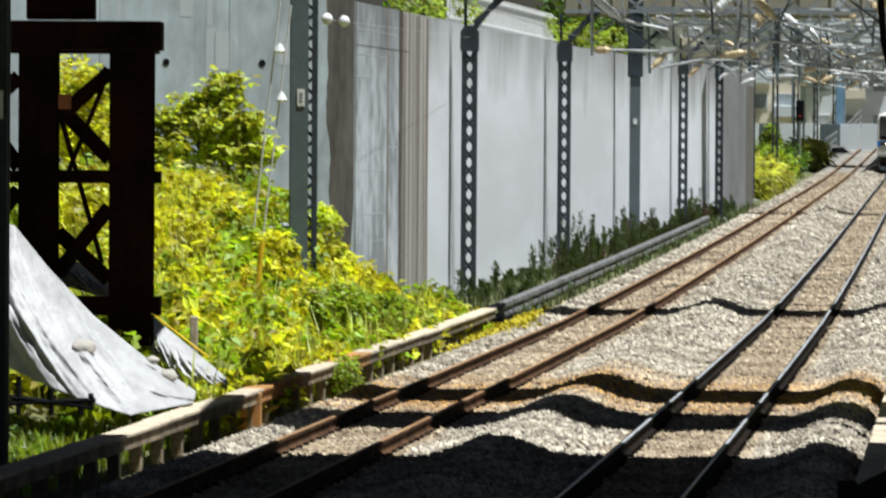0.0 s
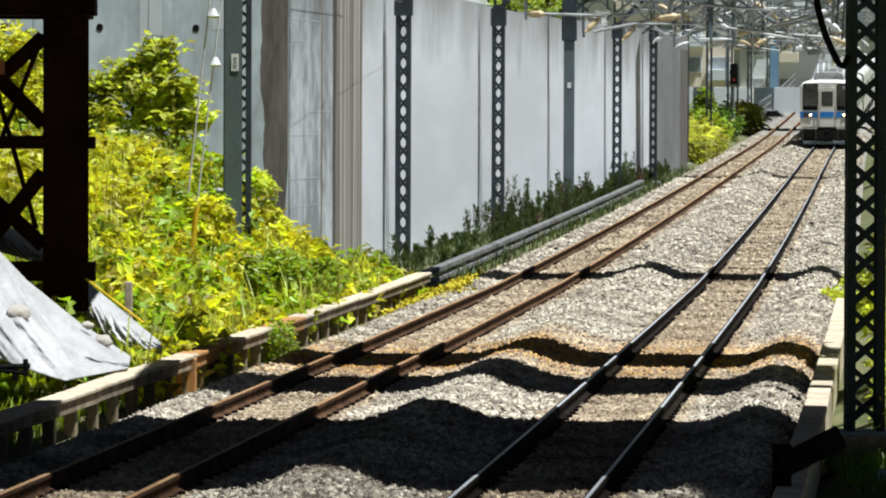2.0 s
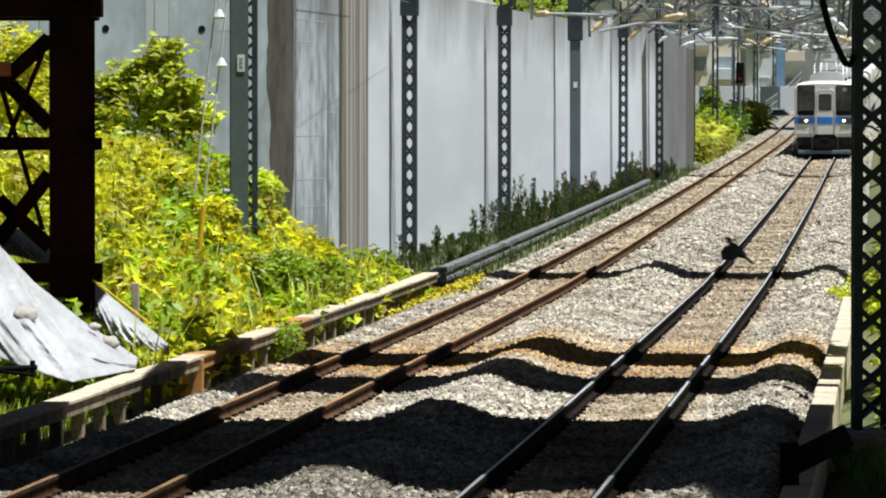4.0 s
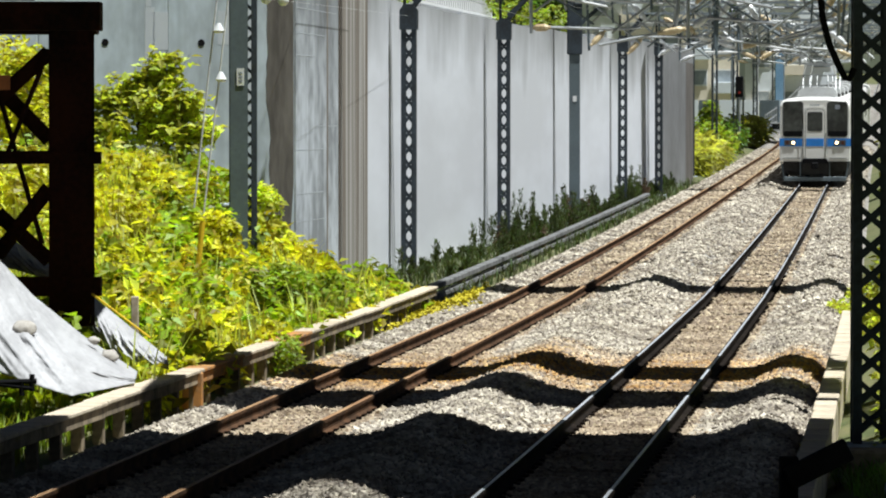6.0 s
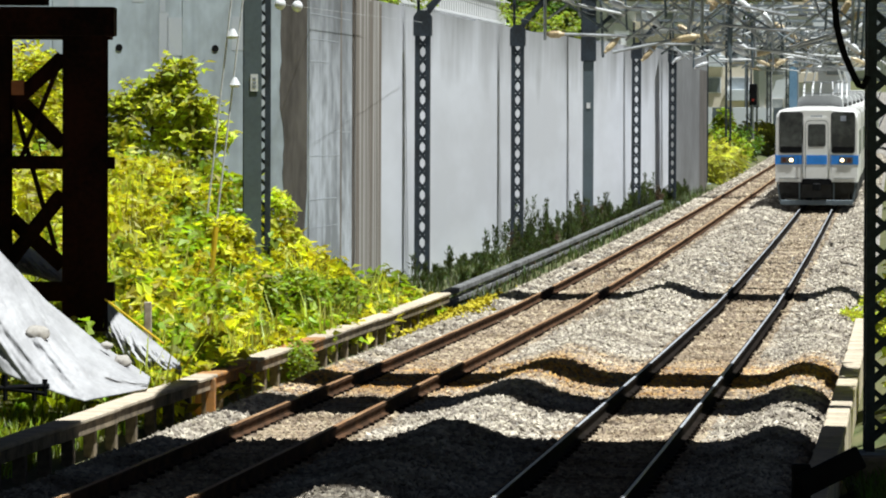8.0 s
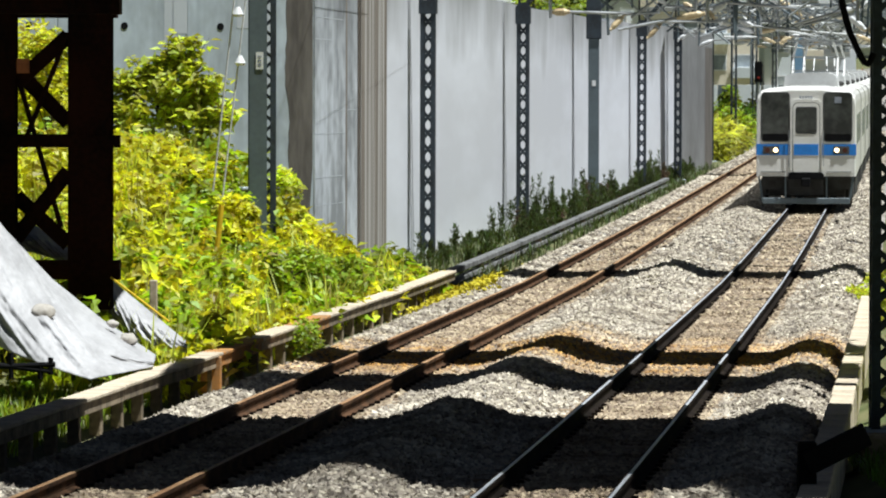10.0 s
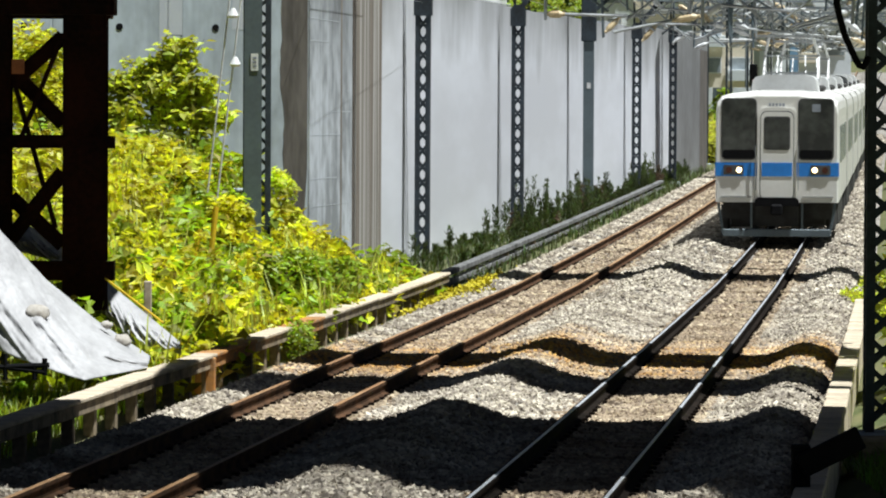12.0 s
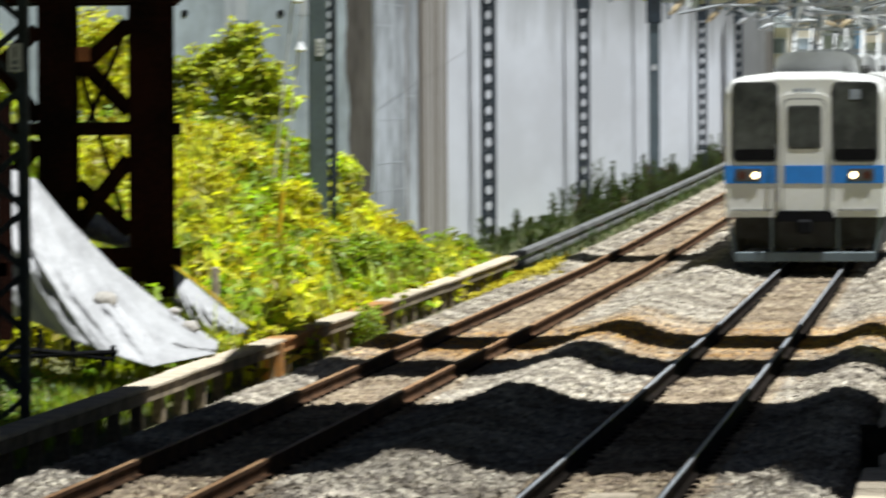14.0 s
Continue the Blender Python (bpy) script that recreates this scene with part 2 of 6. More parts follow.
BLUE = material("blue_stripe", (0.03, 0.25, 0.74), 0.35, dark=(0.03, 0.16, 0.5), scale=2, fine=12, amount=0.3)
GLASS = material("dark_glass", (0.022, 0.025, 0.027), 0.06, dark=(0.008, 0.009, 0.01), scale=1.6, fine=5, amount=0.7)
# Pale base paints the sky's reflection on side windows; far panes share it.
SKYGLASS = material("side_glass", (0.34, 0.38, 0.40), 0.12, dark=(0.22, 0.25, 0.27), scale=1.2, fine=5, amount=0.5)
PALEROOF = material("pale_roof_paint", (0.66, 0.67, 0.67), 0.55, dark=(0.5, 0.5, 0.49), scale=1.5, fine=10, amount=0.4)
# Lifted base colour stands in for reflections and the cab behind the glass.
SCREEN = material("reflecting_windscreen", (0.085, 0.09, 0.085), 0.08, dark=(0.03, 0.032, 0.032), scale=1.1, fine=4, amount=0.7)
UNDER = material("underframe_grey", (0.05, 0.05, 0.05), 0.75, dark=(0.025, 0.023, 0.02), scale=3, fine=20)
ROOF = material("roof_grey", (0.36, 0.36, 0.35), 0.7, dark=(0.24, 0.24, 0.23), scale=2, fine=12)
LAMP = material("headlamp", (1.0, 0.78, 0.42), 0.2, emit=5.0)
REDLENS = material("red_lens", (0.10, 0.035, 0.025), 0.2)
SEAL = material("rubber_seal", (0.10, 0.10, 0.10), 0.6)
WHITE = material("white_paint", (0.78, 0.78, 0.78), 0.5, dark=(0.66, 0.66, 0.66), scale=3, fine=16, amount=0.4)
INK = material("ink", (0.03, 0.03, 0.03), 0.7)
GREYINK = material("grey_ink", (0.33, 0.36, 0.42), 0.7)
FACADE = material("cream_render", (0.82, 0.74, 0.60), 0.85, dark=(0.7, 0.62, 0.5), scale=0.3, fine=4, amount=0.5)
# Pale blue base puts the distance haze into the far blocks' colour.
HAZYFACADE = material("hazy_render", (0.76, 0.81, 0.86), 0.85, dark=(0.66, 0.71, 0.76), scale=0.3, fine=4, amount=0.4)
BLUEPANEL = material("blue_sheet", (0.25, 0.42, 0.60), 0.6, dark=(0.12, 0.27, 0.45), scale=0.5, fine=6)
FEATHER = material("dark_feathers", (0.035, 0.035, 0.04), 0.6, dark=(0.02, 0.02, 0.025), scale=12, fine=60)
SILVER = material("car_paint_silver", (0.5, 0.52, 0.54), 0.3, 0.4)
WHITECAR = material("car_paint_white", (0.75, 0.75, 0.75), 0.3)
BAG = material("pale_blue_plastic", (0.50, 0.58, 0.66), 0.35, dark=(0.36, 0.44, 0.54), scale=4, fine=14, bump=0.3)


# ---------------- mesh helpers ----------------
def part(name, bm, mat, parent=None, label="", smooth=False):
    me = bpy.data.meshes.new(name)
    bm.to_mesh(me)
    bm.free()
    if smooth:
        for p in me.polygons:
            p.use_smooth = True
    me.materials.append(mat)
    ob = new(name, me)
    if parent:
        ob.parent = parent
    return tagged(ob, label)


def raw(name, verts, faces, mat, parent=None, smooth=False):
    me = bpy.data.meshes.new(name)
    me.from_pydata(verts, [], faces)
    me.materials.append(mat)
    if smooth:
        me.polygons.foreach_set("use_smooth", [True] * len(me.polygons))
    ob = new(name, me)
    if parent:
        ob.parent = parent
    return ob


def thing(name, m, label, category, group="", kind=""):
    ob = new(name)
    ob.matrix_world = m
    return tagged(ob, label, category, group, kind)


def box(bm, x0, x1, y0, y1, z0, z1, bevel=0.0, m=None):
    r = bmesh.ops.create_cube(bm, size=1, matrix=Matrix.Translation(((x0 + x1) / 2, (y0 + y1) / 2, (z0 + z1) / 2)) @ Matrix.Diagonal((x1 - x0, y1 - y0, z1 - z0, 1)))
    vs = r["verts"]
    if bevel:
        es = list({e for v in vs for e in v.link_edges})
        b = bmesh.ops.bevel(bm, geom=es, offset=bevel, segments=1, affect="EDGES")
        vs = list({v for f in b["faces"] for v in f.verts} | {v for v in vs if v.is_valid})
    if m:
        bmesh.ops.transform(bm, matrix=m, verts=vs)
    return bm


def boxed(*a, **k):
    return box(bmesh.new(), *a, **k)


def bar(bm, a, b, w, d=None, up=(0, 0, 1)):
    """A square bar from a to b."""
    a, b = Vector(a), Vector(b)
    v = b - a
    q = v.to_track_quat("Z", "Y" if abs(v.normalized().z) > 0.9 else "X").to_matrix().to_4x4()
    bmesh.ops.create_cube(bm, size=1, matrix=Matrix.Translation((a + b) / 2) @ q @ Matrix.Diagonal((w, d or w, v.length, 1)))
    return bm


def rod(bm, a, b, r0, r1=None, n=8):
    a, b = Vector(a), Vector(b)
    v = b - a
    q = v.to_track_quat("Z", "Y").to_matrix().to_4x4()
    bmesh.ops.create_cone(bm, cap_ends=True, segments=n, radius1=r0, radius2=r0 if r1 is None else r1, depth=v.length, matrix=Matrix.Translation((a + b) / 2) @ q)
    return bm


def prism(bm, outline, y0, y1):
    """A closed outline in x and z, drawn out along y."""
    a = [bm.verts.new((x, y0, z)) for x, z in outline]
    b = [bm.verts.new((x, y1, z)) for x, z in outline]
    n = len(outline)
    for i in range(n):
        bm.faces.new((a[i], a[(i + 1) % n], b[(i + 1) % n], b[i]))
    bm.faces.new(a[::-1])
    bm.faces.new(b)
    bmesh.ops.recalc_face_normals(bm, faces=bm.faces)
    return bm


# ---------------- the line of the railway ----------------
def centre(y):
    u = y / 100
    if u > 4:
        return centre(400) + (y - 400) * 0.0915
    return -3.306 + 9.214 * u - 0.596 * u * u + 0.104 * u ** 3


def slope(y):
    return (centre(y + 0.5) - centre(y - 0.5))


def level(y):
    u = max(y - 100, 0)
    z = 0.00505 * u + 0.0000120 * u * u
    if y > 280:
        z += 0.55 * ((min(y, 620) - 280) / 100) ** 2
    if y > 620:
        z = level(620) + (y - 620) * 0.004
    return z


def gap(y):
    """From track to track."""
    return 3.83 - 0.0014 * min(y, 320)


def at(y, q, z=0.0):
    """A place q metres right of the right-hand track's middle and z above its rails."""
    s = slope(y)
    k = math.sqrt(1 + s * s)
    return Vector((centre(y) + q * k, y, level(y) + z))


def turned(y):
    return -math.degrees(math.atan(slope(y)))


def bed(y, q):
    """The top of the ballast."""
    g = gap(y)
    hump = lambda c, w, h: h * math.exp(-((q - c) / w) ** 2)
    z = -0.185 + hump(-g / 2, 0.52, 0.235) + hump(1.62, 0.36, 0.17) + hump(-g - 1.5, 0.34, 0.08)
    if q > 1.9:
        z -= (q - 1.9) * 0.45
    if q < -g - 1.3:
        z -= (-g - 1.3 - q) * 0.42
    z += 0.028 * noise.noise((q * 1.7, y * 0.55, 0)) + 0.016 * noise.noise((q * 5, y * 3.1, 4))
    return z


def bank(y, q):
    """The ground beside the line."""
    g = gap(y)
    e = -g - 2.25
    if q < e:
        d = e - q
        rise = min(max((y - 64) / 9, 0), 1) * min(max((114 - y) / 14, 0), 1)
        z = -0.42 + rise * min(0.22 * min(d, 2.1) + 0.95 * max(d - 2.1, 0), 2.2) + 0.05 * noise.noise((q * 0.6, y * 0.3, 9))
        return z
    if q > 2.2:
        return -0.36 + min((q - 2.2) * 0.06, 0.3) + 0.04 * noise.noise((q * 0.6, y * 0.3, 9))
    return -0.62


def sheet(name, ys, qs, height, mat, lift=0.0):
    verts, faces = [], []
    for y in ys:
        for q in qs:
            p = at(y, q)
            verts.append((p.x, p.y, p.z + height(y, q) + lift))
    n = len(qs)
    for i in range(len(ys) - 1):
        for j in range(n - 1):
            faces.append((i * n + j, i * n + j + 1, (i + 1) * n + j + 1, (i + 1) * n + j))
    return raw(name, verts, faces, mat, smooth=True)


def steps(*runs):
    out = []
    for a, b, s in runs:
        out += list(np.arange(a, b, s))
    return out + [runs[-1][1]]


ground = sheet("ground", steps((-300, 20, 20), (20, 140, 1.5), (140, 520, 5), (520, 3000, 80)),
               steps((-1500, -60, 120), (-60, -16, 4), (-16, -5, 0.7), (-5, 2.2, 1.8), (2.2, 10, 0.8), (10, 60, 5), (60, 1500, 120)), bank, SOIL)
tagged(ground, "dry weedy soil beside the railway", "ground", kind="structure")
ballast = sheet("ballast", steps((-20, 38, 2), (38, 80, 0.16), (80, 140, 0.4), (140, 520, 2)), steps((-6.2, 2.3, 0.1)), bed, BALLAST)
tagged(ballast, "pale grey crushed stone ballast under two tracks", "ballast", kind="structure")


# ---------------- rails ----------------
def rail(name, off, ys, foot_mat, head_mat, label):
    web = [(-0.063, -0.153), (0.063, -0.153), (0.063, -0.14), (0.012, -0.122), (0.010, -0.045), (0.032, -0.034), (0.032, -0.002), (-0.032, -0.002), (-0.032, -0.034), (-0.010, -0.045), (-0.012, -0.122), (-0.063, -0.14)]
    h = 0.026 if head_mat is WORN else 0.018
    top = [(-h, -0.003), (h, -0.003), (h - 0.004, 0.002), (0.004 - h, 0.002)]
    base = thing(name, Matrix(), label, "rail", "running rails", "structure")
    for nm, prof, mat in (("rail_web", web, foot_mat), ("rail_head", top, head_mat)):
        verts, faces, n = [], [], len(prof)
        for y in ys:
            for px, pz in prof:
                verts.append(at(y, off(y) + px, pz))
        for i in range(len(ys) - 1):
            for j in range(n):
                faces.append((i * n + j, i * n + (j + 1) % n, (i + 1) * n + (j + 1) % n, (i + 1) * n + j))
        raw(nm, verts, faces, mat, base)
    return base


RY = steps((-20, 38, 4), (38, 160, 1.0), (160, 520, 4))
rail("rail", lambda y: -0.565, RY, DARKRAIL, STEEL, "dark steel rail with a polished running surface")
rail("rail", lambda y: 0.565, RY, DARKRAIL, STEEL, "dark steel rail with a polished running surface")
rail("rail", lambda y: -gap(y) - 0.565, RY, RUSTY, WORN, "brown rusty rail with a dull worn head")
rail("rail", lambda y: -gap(y) + 0.565, RY, RUSTY, WORN, "brown rusty rail with a dull worn head")


# ---------------- walls and bridge ----------------
NEARER = 0.96
CORNER, FAR = Vector((-3.08, 113, 0)) * NEARER, Vector((12.15, 260, 0)) * NEARER
WALLDIR = (FAR - CORNER).normalized()
WALLTURN = -math.degrees(math.atan2(WALLDIR.x, WALLDIR.y))
LENGTH = (FAR - CORNER).length / NEARER
FOOT = EYE - (EYE + 1.0) * NEARER


def long_wall():
    w = thing("wall_side", Matrix.Translation((CORNER.x, CORNER.y, FOOT)) @ pose(0, 0, 0, 0, 0, WALLTURN) @ Matrix.Scale(NEARER, 4), "tall pale concrete retaining wall with vertical joints and run-off streaks", "wall", kind="structure")
    edges = [0, 7.3, 8.0, 12.6, 35, 58, 82, 107, 119.5, LENGTH]
    for i in range(len(edges) - 1):
        a, b = edges[i], edges[i + 1] - (0.03 if i == 2 else 0.0)
        set_in = 0.22 if i == 1 else 0.0
        top = 7.25 + 0.9 * (a / LENGTH) ** 2
        bm = boxed(-1.2, -set_in, a, b, -1, top)
        part("wall_panel", bm, WEATHERED_SHADED if i < 2 else STREAKED if i < 3 else CONCRETE if i < 8 else AGED, w)
    rr = random.Random(5)
    for k in range(13):
        z = 0.7 + k * 0.5 + rr.uniform(-0.05, 0.05)
        y = 0.05
        while y < 7.0:
            e = min(7.1, y + rr.uniform(2.0, 5.0))
            if rr.random() < 0.62:
                part("form_line", boxed(0.0, 0.003, y, e - 0.1, z, z + rr.uniform(0.012, 0.022)), WETMARK, w)
            y = e
    for k in range(46):
        y = 22 + k * 0.62
        part("railing_slat", boxed(-0.62, -0.58, y, y + 0.3, 7.2, 8.25), WHITE, w)
    for z in (7.45, 8.1):
        part("railing_bar", boxed(-0.57, -0.53, 21.8, 51, z, z + 0.06), WHITE, w)
    for y, wd in ((7.4, 0.35), (8.1, 0.5), (10.6, 0.35), (12.4, 0.5), (5.2, 0.25)):
        part("streak", boxed(0.0, 0.004 if not 7.2 < y < 8 else 0.0, y, y + wd, 0.6, 7.2), RUN, w)
    part("end_stain", boxed(0.0, 0.004, 141.5, LENGTH - 0.05, 0, 7.2), STAIN, w)
    return w


def front_wall():
    w = thing("wall_front", pose(CORNER.x - 0.02, CORNER.y, FOOT, 0, 0, 20) @ Matrix.Scale(NEARER, 4), "shaded blue-grey concrete abutment with a dark stain", "wall", kind="structure")
    for a, b in ((-14, -8.4), (-8.4, -5.6), (-5.6, -2.8), (-2.8, -0.004)):
        part("wall_panel", boxed(a + 0.012, b - 0.012, 0.0, 1.1, -1, 9.2, 0.015), CONCRETE_GREY, w)
    part("joint_filler", boxed(-14, -0.1, 0.012, 1.0, -1, 9.1), CONCRETE_GREY, w)
    rr, edge = random.Random(9), []
    for k in range(42):
        z = 1.0 + k * 0.195
        wide = 0.46 + 0.12 * min(1, (z - 1.0) / 5.0) + 0.04 * noise.noise((z * 0.9, 1, 2)) + rr.uniform(-0.025, 0.025)
        edge.append((-0.05 - wide, z))
    part("stain", prism(bmesh.new(), [(-0.03, 9.0), (-0.03, 3.0), (-0.10, 1.9), (-0.18, 1.0)] + edge, -0.006, 0.0), STAIN, w)
    for k in range(9):
        x, z = rr.uniform(-6.5, -1.2), rr.uniform(6.4, 8.2)
        part("run_mark", boxed(x, x + rr.uniform(0.1, 0.5), -0.004, 0.0, z - rr.uniform(0.5, 2.2), z), WETMARK, w)
    for x in (-2.06, -4.15, -6.2):
        bm = rod(bmesh.new(), (x, -0.012, 5.93), (x, 0.02, 5.93), 0.075, n=14)
        part("tie_hole", bm, BLACK, w)
    return w


long_wall()
front_wall()


def girder_bridge(y0, y1, x0, x1, z0, z1, mat, label, name="overbridge"):
    b = thing(name, pose(0, 0, 0), label, "bridge", kind="structure")
    for y in (y0, y1 - 0.3):
        bm = boxed(x0, x1, y, y + 0.3, z0, z1, 0.02)
        for x in np.arange(x0 + 1, x1, 2.0):
            box(bm, x, x + 0.06, y - 0.1, y + 0.4, z0 + 0.05, z1 - 0.05)
        part("girder", bm, mat, b)
    part("deck", boxed(x0, x1, y0 + 0.3, y1 - 0.3, z0 + 0.5, z1 - 0.02), mat, b)
    return b


girder_bridge(345, 352, 4, 95, 11.8, 14.0, GIRDER, "beige road bridge high across the tracks")
# Deck and girders stay out of view, placed for the shadow bands they cast.
caster = girder_bridge(46.2, 57.1, -11.2, 6.55, 7.2, 8.2, TOWER, "unseen brown steel deck with a slatted edge, placed to shade the tracks", "works_deck")
# Slats added out of view to break the sun into half shade.
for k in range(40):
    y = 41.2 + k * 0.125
    part("deck_slat", boxed(-11.2, 6.2, y, y + 0.05, 8.0, 8.05), TOWER, caster)
# Wings added out of view to shade the verge on the right.
part("deck_wing", boxed(4.6, 7.1, 42.6, 46.19, 7.6, 7.8), TOWER, caster)
part("deck_wing", boxed(6.56, 7.3, 52.9, 57.1, 7.3, 7.8), TOWER, caster)
part("deck_wing", boxed(6.56, 6.78, 46.2, 52.88, 7.3, 7.8), TOWER, caster)
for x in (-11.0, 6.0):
    part("slat_bearer", boxed(x - 0.03, x + 0.03, 41.0, 46.19, 7.85, 7.996), TOWER, caster)
girder_bridge(62.6, 66.6, -1.15, 7.3, 7.2, 8.0, TOWER, "unseen brown steel girder placed to cast a shadow band on the tracks", "works_girder")
girder_bridge(69.5, 73.4, -1.1, 7.7, 7.2, 8.0, TOWER, "unseen brown steel girder placed to cast a shadow band on the tracks", "works_girder")
girder_bridge(105.2, 108.9, 0.5, 18.3, 7.2, 8.0, GIRDER, "unseen beige steel girder placed to cast a shadow band on the tracks", "works_girder")
girder_bridge(212.4, 215.2, 9.3, 27.9, 9.3, 10.0, GIRDER, "unseen beige steel girder placed to cast a shadow band on the tracks", "works_girder")


# ---------------- lattice posts ----------------
def lattice_mesh(w, pitch, zigzag=False):
    """One crossed pair of lacing bars for a face of width w, standing in x and z."""
    bm = bmesh.new()
    if zigzag:
        bar(bm, (-w / 2, 0, 0), (w / 2, 0, pitch / 2), 0.05, 0.012)
        bar(bm, (w / 2, 0.0, pitch / 2), (-w / 2, 0.0, pitch), 0.05, 0.012)
    else:
        bar(bm, (-w / 2, 0, 0), (w / 2, 0, pitch), 0.05, 0.012)
        bar(bm, (-w / 2, 0.012, pitch), (w / 2, 0.012, 0), 0.05, 0.012)
    me = bpy.data.meshes.new("lacing")
    bm.to_mesh(me)
    bm.free()
    me.materials.append(POST)
    return me


def lattice_post(m, height, w, depth, pitch, label, zigzag=False, plated=False, head=0.0):
    p = thing("catenary_post", m, label, "post", "catenary posts")
    leg = 0.095
    for sx in (-1, 1):
        for sy in (-1, 1):
            x, y = sx * w / 2, sy * depth / 2
            bm = boxed(min(x, x - sx * leg), max(x, x - sx * leg), min(y, y - sy * 0.014), max(y, y - sy * 0.014), 0, height)
            box(bm, min(x, x - sx * 0.014), max(x, x - sx * 0.014), min(y - sy * 0.014, y - sy * leg), max(y - sy * 0.014, y - sy * leg), 0, height)
            part("leg", bm, POST, p)
    if plated:
        part("web_plate", boxed(-w / 2 + 0.02, -w / 2 + 0.33, -depth / 2 - 0.016, -depth / 2 - 0.002, 0, height - 0.3), POSTFACE, p)
    front = lattice_mesh(w - 0.05, pitch, zigzag)
    side = lattice_mesh(depth - 0.05, pitch, zigzag)
    n = int((height - 0.2) / pitch)
    for i in range(n):
        z = 0.1 + i * pitch
        for sy in (-1, 1):
            o = new("lacing", front)
            o.parent, o.matrix_basis = p, pose(0, sy * (depth / 2 - 0.022), z)
        if i % 2 == 0:
            for sx in (-1, 1):
                o = new("lacing", side)
                o.parent, o.matrix_basis = p, pose(sx * (w / 2 - 0.022), 0, z, 0, 0, 90)
    if head:
        k = w / 2 + 0.035
        plate_bm = prism(bmesh.new(), [(-k, height - 0.15), (k, height - 0.15), (k, height + 0.3), (k - 0.1, height + 0.44), (0.1 - k, height + 0.44), (-k, height + 0.3)], -depth / 2 - 0.03, depth / 2 + 0.03)
        part("head_plate", plate_bm, POST, p)
        part("head_arm", bar(bmesh.new(), (0.08, -0.05, height + 0.34), (0.75, -0.05, height + 0.34 + head), 0.11, 0.2), POST, p)
        part("head_strut", bar(bmesh.new(), (-0.1, 0.0, height + 0.34), (-0.1, 0.0, height + 0.34 + head), 0.07, 0.1), POST, p)
    part("footing", boxed(-w / 2 - 0.15, w / 2 + 0.15, -depth / 2 - 0.15, depth / 2 + 0.15, -0.7, 0.02, 0.03), CONCRETE_GREY, p)
    return p


def spot(px, y, z):
    """A place by its bearing from the eye."""
    return Vector(((px - 784) / 9500 * y, y, z))


POSTS = ((725, 125, 0.34), (893, 148, 0.34), (1103, 196, 0.33), (1167, 217, 0.31))
for bearing, y, w in POSTS:
    s = spot(bearing, y, level(y) - 0.35)
    lattice_post(Matrix.Translation(s) @ pose(0, 0, 0, 0, 0, turned(y)), 5.8, w, 0.34, 0.37, "dark grey riveted lattice steel catenary post", head=0.85)
s = spot(432, 94, -0.1)
lattice_post(Matrix.Translation(s), 6.2, 0.48, 0.34, 0.37, "grey lattice catenary post with a plated face", plated=True)
s = spot(1543, 55.5, -0.1)
lattice_post(Matrix.Translation(s), 8.0, 0.40, 0.40, 0.30, "dark grey lattice steel catenary post on a concrete block")
s = spot(-126, 57, -0.4)
lattice_post(Matrix.Translation(s), 8.0, 0.43, 0.38, 0.66, "dark grey lattice steel catenary post with a white number plate", zigzag=True)


def solid_post():
    y = 171
    s = spot(1018, y, level(y) - 0.35)
    p = thing("signal_mast", Matrix.Translation(s), "plain grey square steel mast in front of the wall", "mast")
    part("shaft", boxed(-0.17, 0.17, -0.15, 0.15, 0, 5.4, 0.015), POSTFACE, p)
    part("upper_frame", boxed(-0.24, 0.24, -0.2, 0.2, 5.4, 8.2, 0.02), POST, p)
    part("plate", boxed(-0.06, 0.06, -0.165, -0.151, 3.9, 4.08), WHITE, p)


solid_post()


# ---------------- concrete trough fence ----------------
FARFENCE = material("old_grey_concrete", (0.20, 0.20, 0.20), 0.9, dark=(0.07, 0.07, 0.065), scale=1.5, fine=10, amount=0.6)


def span(p, q):
    """The pose of a piece that lies from p to q along its own y."""
    v = q - p
    return Matrix.Translation(p) @ pose(0, 0, 0, math.degrees(math.atan2(v.z, v.xy.length)), 0, -math.degrees(math.atan2(v.x, v.y)))


